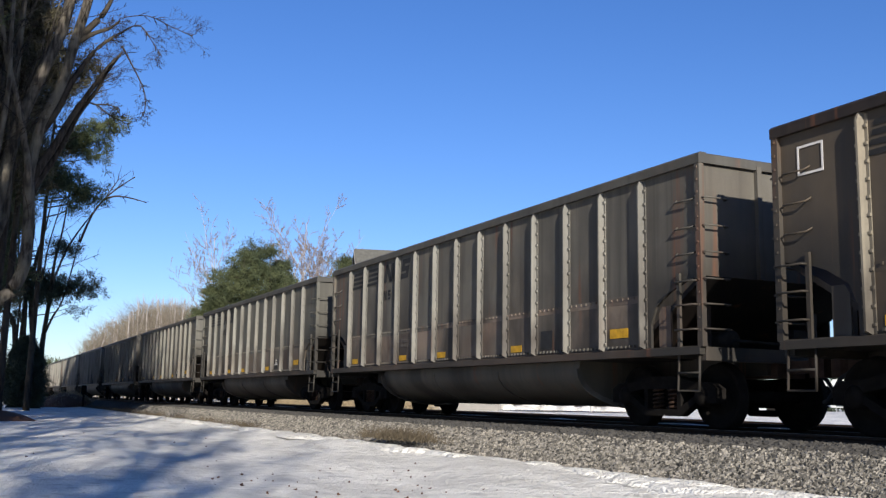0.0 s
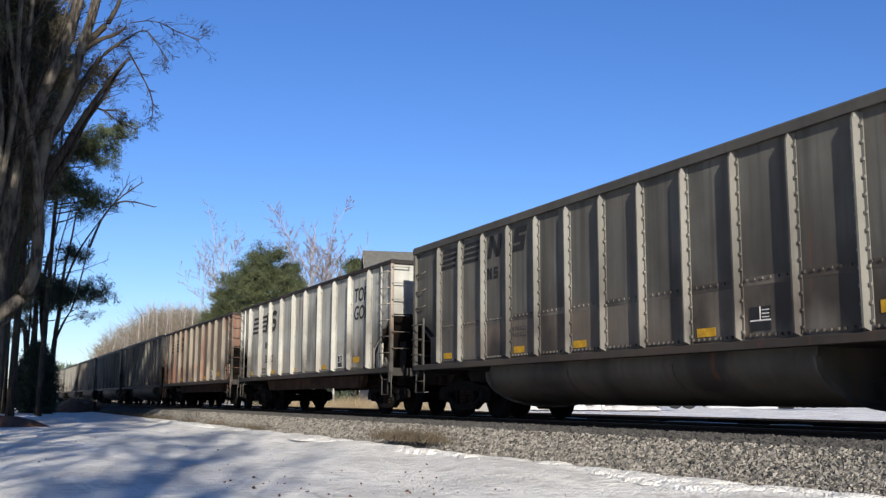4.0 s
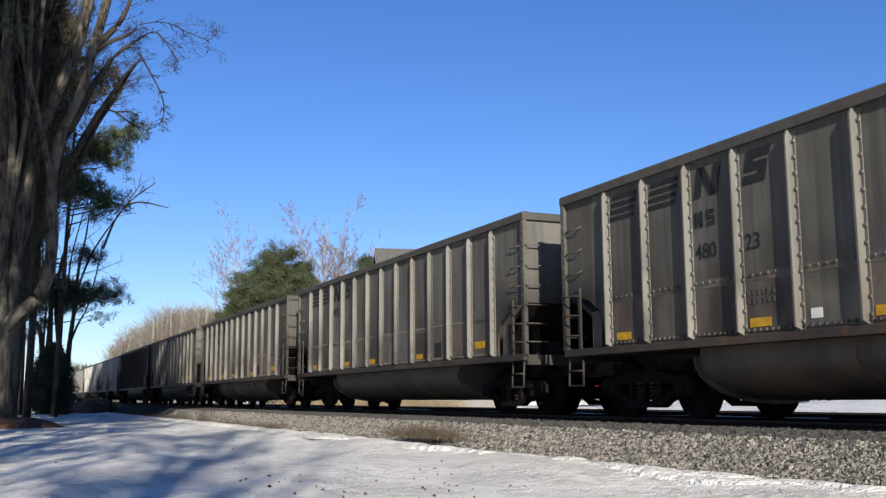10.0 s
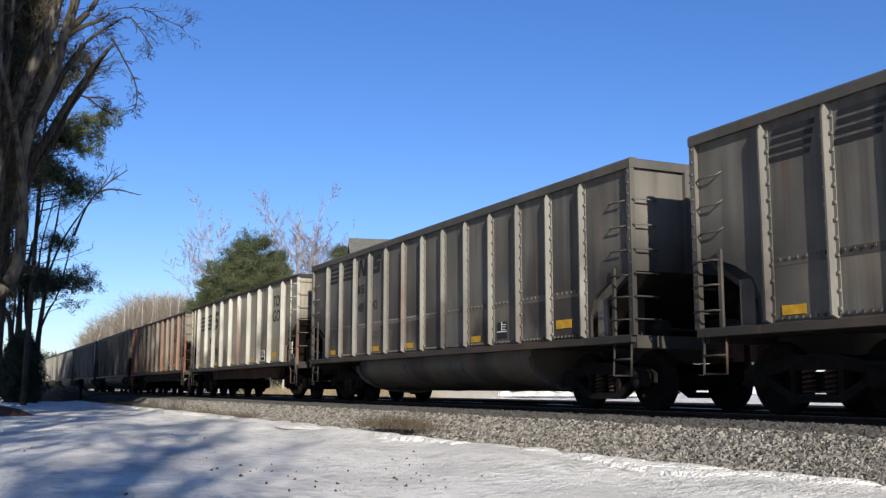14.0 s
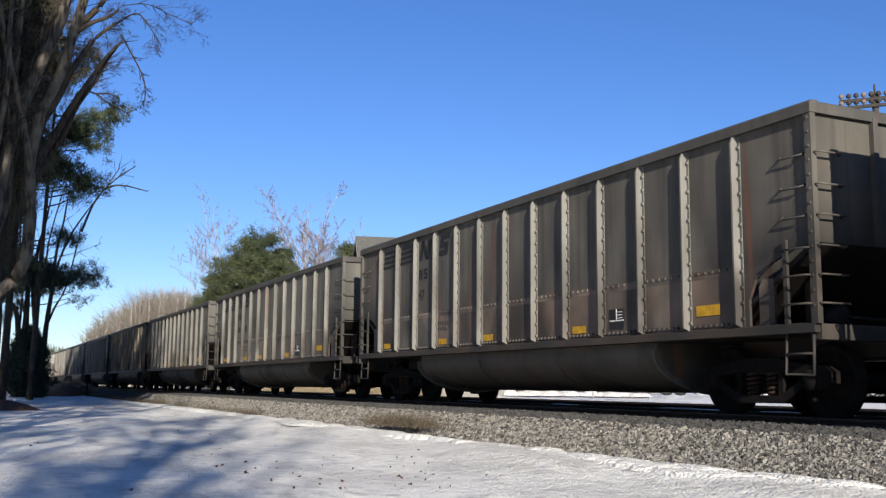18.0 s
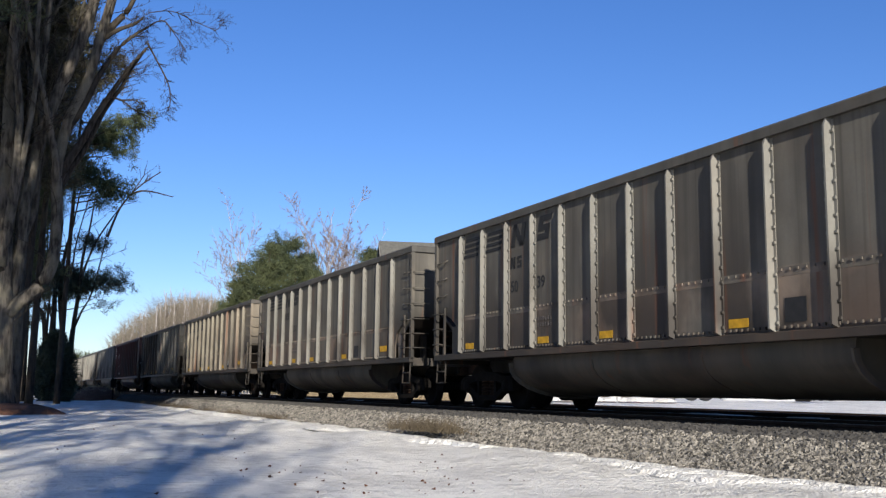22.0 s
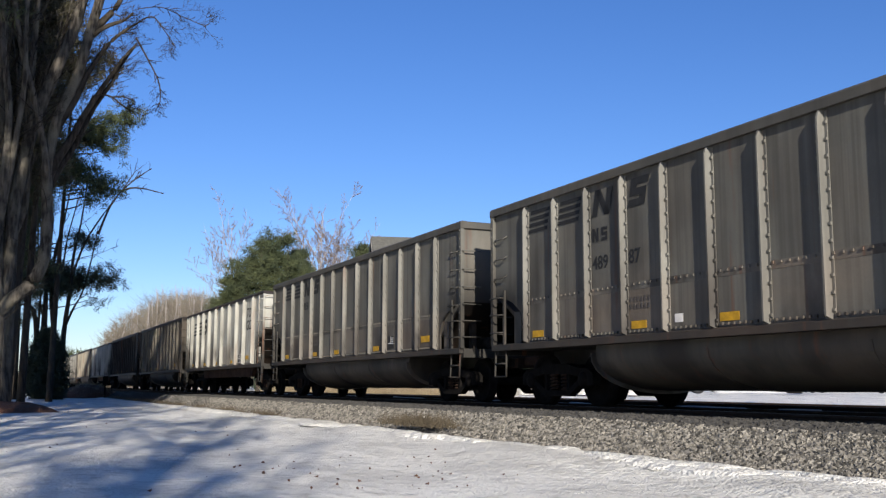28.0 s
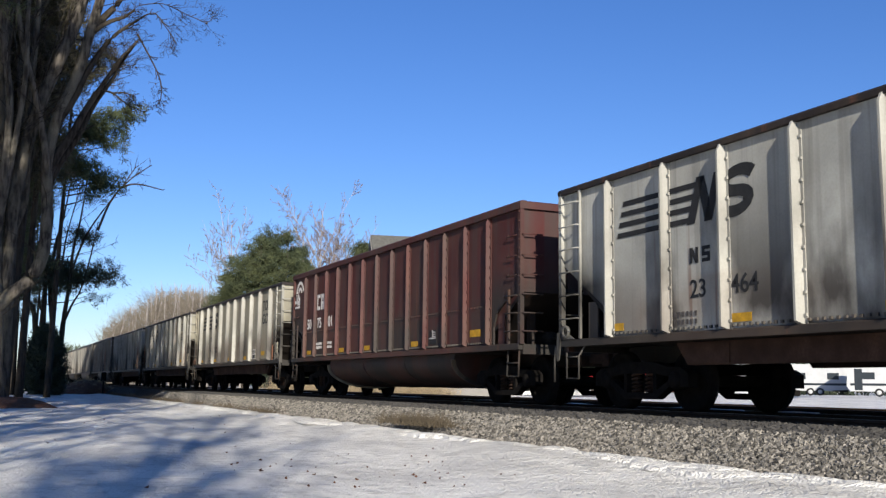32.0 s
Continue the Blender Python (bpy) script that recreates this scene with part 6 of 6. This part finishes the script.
def wheel_mesh(r, w, hub=None):
    b = Build()
    b.lathe([(-w / 2, r * 0.55), (-w / 2, r * 0.9), (-w / 2 + 0.04, r), (w / 2 - 0.04, r), (w / 2, r * 0.9), (w / 2, r * 0.55)], 20, "y")
    return b.mesh("tyre", RUBBER), Build().lathe([(-w / 2 + 0.03, 0), (-w / 2 + 0.01, r * 0.25), (-w / 2 + 0.06, r * 0.5), (-w / 2 - 0.0, r * 0.56), (w / 2, r * 0.56), (w / 2 - 0.05, 0.0)], 20, "y").mesh("rim", hub or TRAILER)


def camper(deg, r, length, label):
    ob = new("camper_trailer")
    ob.matrix_basis = pose(*yard_spot(deg, r), 0, 0, 180 - deg)
    tagged(ob, label, "trailer", "campers parked in the yard")
    b = Build()
    b.prism([(-length / 2, 0.45), (length / 2 - 0.3, 0.45), (length / 2, 0.9), (length / 2 - 0.1, 2.5), (length / 2 - 0.5, 2.9), (-length / 2 + 0.3, 2.9), (-length / 2, 2.6)], -1.2, 1.2, "y")
    body = part("body", b.mesh("body", TRAILER), ob)
    part("stripe", Build().box(-length / 2 + 0.05, length / 2 - 0.3, 1.2, 1.206, 0.95, 1.15).mesh("stripe", DARKGLASS), body)
    for x in (-length / 4, length / 5):
        part("window", Build().box(x - 0.5, x + 0.5, 1.2, 1.215, 1.5, 2.1).mesh("window", DARKGLASS), body)
    part("door", Build().box(length / 2 - 1.3, length / 2 - 0.65, 1.2, 1.212, 0.55, 2.4).mesh("door", DARKGLASS), body)
    ty, rm = wheel_mesh(0.36, 0.22)
    for x in (-0.45, 0.4):
        for y in (-1.05, 1.05):
            wh = part("wheel", ty, ob, at=pose(x, y + 0.1 * (1 if y > 0 else -1), 0.36))
            part("rim", rm, wh)
    part("drawbar", Build().prism([(length / 2 - 0.1, 0.4), (length / 2 + 1.2, 0.4), (length / 2 + 1.2, 0.5), (length / 2 - 0.1, 0.55)], -0.05, 0.05, "y").mesh("drawbar", BLACK), ob)


def red_trailer():
    ob = new("equipment_trailer")
    ob.matrix_basis = pose(*yard_spot(35.5, 80), 0, 0, 180 - 36.5)
    tagged(ob, "red flat equipment trailer loaded with black tyres", "trailer")
    part("deck", Build().prism([(-3.0, 1.25), (4.4, 1.25), (4.6, 1.35), (4.6, 1.65), (-3.0, 1.65)], -1.1, 1.1, "y").mesh("deck", REDPAINT), ob)
    for x in (-2.6, -1.4, -0.2, 1.0, 2.2, 3.4, 4.4):
        part("stake", Build().box(x - 0.05, x + 0.05, 1.1, 1.16, 1.2, 1.85).mesh("stake", REDPAINT), ob)
    part("fender", Build().prism([(-2.95, 0.3), (-2.6, 0.3), (-2.2, 1.22), (-3.0, 1.22)], 0.9, 1.2, "y").mesh("fender", REDPAINT), ob)
    part("jack", Build().box(4.2, 4.35, -0.1, 0.1, 0.0, 1.26).mesh("jack", BLACK), ob)
    part("tail_frame", Build().box(-5.0, -3.0, -0.9, 0.9, 0.8, 1.3).mesh("tail_frame", BLACK), ob)
    ty, rm = wheel_mesh(0.6, 0.45, EARTH)
    for x in (-4.4, -3.35):
        for y in (-0.95, 0.95):
            wh = part("wheel", ty, ob, at=pose(x, y, 0.6))
            part("rim", rm, wh)


def snow_heap():
    rng = random.Random(6)
    b = Build()
    for k in range(34):
        a = radians(24.4 + 0.375 * k)
        x, y = 73 * math.sin(a) + rng.uniform(-1, 1), 73 * math.cos(a) + rng.uniform(-1, 1)
        s, h = rng.uniform(0.6, 1.3), rng.uniform(0.18, 0.45)
        pts = [(x + s * math.cos(t) * rng.uniform(0.7, 1.2), y + s * math.sin(t) * rng.uniform(0.7, 1.2), -0.25) for t in np.linspace(0, 2 * math.pi, 10, endpoint=False)]
        mid = [(x + (p[0] - x) * 0.6, y + (p[1] - y) * 0.6, -0.22 + h * rng.uniform(0.6, 0.9)) for p in pts]
        b.add(pts + mid + [(x, y, -0.22 + h)], [(i, (i + 1) % 10, 10 + (i + 1) % 10, 10 + i) for i in range(10)] + [(10 + i, 10 + (i + 1) % 10, 20) for i in range(10)], smooth=True)
    ob = new("snow_heap", b.mesh("snow_heap", SNOW))
    tagged(ob, "ploughed heaps of dirty snow at the yard's edge", "snow", kind="stuff")


def rubble():
    rng = random.Random(16)
    for k in range(15):
        deg = 25.4 + 0.78 * k
        x, y, z = yard_spot(deg, 75.5)
        s = rng.uniform(1.2, 1.7)
        b = Build()
        s *= 0.75
        b.lathe([(0, 0.0), (0.02, s * 1.1), (s * 0.3, s * 1.15), (s * 0.55, s * 0.8), (s * 0.72, s * 0.35), (s * 0.7, 0)], 7, "z")
        b.smooth = set()
        b.v = [(p[0] * rng.uniform(0.75, 1.3), p[1] * rng.uniform(0.8, 1.2), p[2] * rng.uniform(0.7, 1.25)) for p in b.v]
        ob = new("boulder", b.mesh("boulder", TAN if k == 8 else (EARTH if k % 3 else BARK)))
        ob.location = (x, y, z - 0.1)
        tagged(ob, "tan boulder with snow at its foot" if k == 8 else "dark boulder half buried in snow", "boulder", "boulders at the yard's edge")


def covered_load():
    ob = new("covered_load")
    ob.matrix_basis = pose(*yard_spot(41.8, 89.3), 0, 0, 180 - 42.6)
    tagged(ob, "low load under a sagging grey tarpaulin", "covered load")
    b = Build()
    n = 12
    rows = [(-3.4, 0.75), (-2.6, 1.0), (-1.2, 0.85), (0.4, 0.6), (2.0, 0.95), (3.0, 1.05), (3.5, 0.7)]
    v = []
    for x, h in rows:
        v += [(x, 0.9 * math.cos(a), h * max(0, math.sin(a)) ** 0.6) for a in np.linspace(0, math.pi, n)]
    b.add(v, [(j * n + k, j * n + k + 1, (j + 1) * n + k + 1, (j + 1) * n + k) for j in range(len(rows) - 1) for k in range(n - 1)] + [tuple(range(n)), tuple(range(6 * n, 7 * n))], smooth=True)
    part("tarpaulin", b.mesh("tarpaulin", plain("grey_tarpaulin", (0.4, 0.4, 0.41), 0.6, 0.2, 2)), ob)
    part("skid", Build().box(-3.6, -2.4, -0.95, 0.95, 0, 0.5).mesh("skid", BLACK), ob)


def box_trailer(deg, r, length):
    ob = new("box_trailer")
    ob.matrix_basis = pose(*yard_spot(deg, r), 0, 0, 180 - deg)
    tagged(ob, "white box trailer parked in the snowy yard", "trailer", "box trailers in the yard")
    part("body", Build().prism([(-length / 2, 0.95), (length / 2, 0.95), (length / 2, 3.3), (length / 2 - 0.1, 3.4), (-length / 2 + 0.1, 3.4), (-length / 2, 3.3)], -1.25, 1.25, "y").mesh("body", TRAILER), ob)
    x = -length / 2 + 0.6
    while x < length / 2:
        part("side_post", Build().box(x - 0.03, x + 0.03, 1.25, 1.29, 0.97, 3.3).mesh("side_post", STEEL), ob)
        x += 1.2
    part("side_rail", Build().box(-length / 2, length / 2, 1.2, 1.3, 0.82, 0.96).mesh("side_rail", BLACK), ob)
    ty, rm = wheel_mesh(0.5, 0.3)
    for x in (-length / 2 + 1.0, -length / 2 + 2.1):
        for y in (-1.0, 1.0):
            wh = part("wheel", ty, ob, at=pose(x, y, 0.5))
            part("rim", rm, wh)
    for y in (-0.7, 0.7):
        part("landing_leg", Build().box(length / 2 - 2.1, length / 2 - 1.95, y - 0.06, y + 0.06, 0, 0.95).mesh("landing_leg", BLACK), ob)


camper(44.87, 100.7, 6.4, "white camper trailer on tandem wheels")
camper(48.26, 96, 6.0, "grey-white camper trailer on tandem wheels")
red_trailer()
snow_heap()
rubble()
covered_load()
box_trailer(40.36, 110, 7.5)


def white_post():
    ob = new("marker_post", Build().lathe([(0, 0), (0, 0.05), (1.35, 0.05), (1.4, 0.0)], 8, "z").mesh("marker_post", TRAILER))
    ob.location = yard_spot(33.88, 57)
    tagged(ob, "slim white marker post standing in snow", "post")


white_post()


def motions():
    """The train runs away along the track; wheels turn while their car is near, as fast as the rows allow."""
    place = SPEED
    for n, car, wheels in TRAIN:
        walk(car, [(t, pose(CENTRE, y - n * PITCH, 0)) for t, y in place])
        near = [k / FPS for k in range(1, round(32.0 * FPS)) if -8.0 < np.interp(k / FPS, [t for t, _ in place], [y for _, y in place]) - n * PITCH < 40.0]
        for j, wheel in enumerate(wheels):
            at = wheel.matrix_basis.translation.copy()
            rows = [(0.0, 0.0)] + [(t, -80.0 * i) for i, t in enumerate(near)]
            rows.append((32.0, rows[-1][1]))
            if near and n > -3:
                walk(wheel, [(t, pose(at.x, at.y, at.z, a % 360.0)) for t, a in rows])


motions()
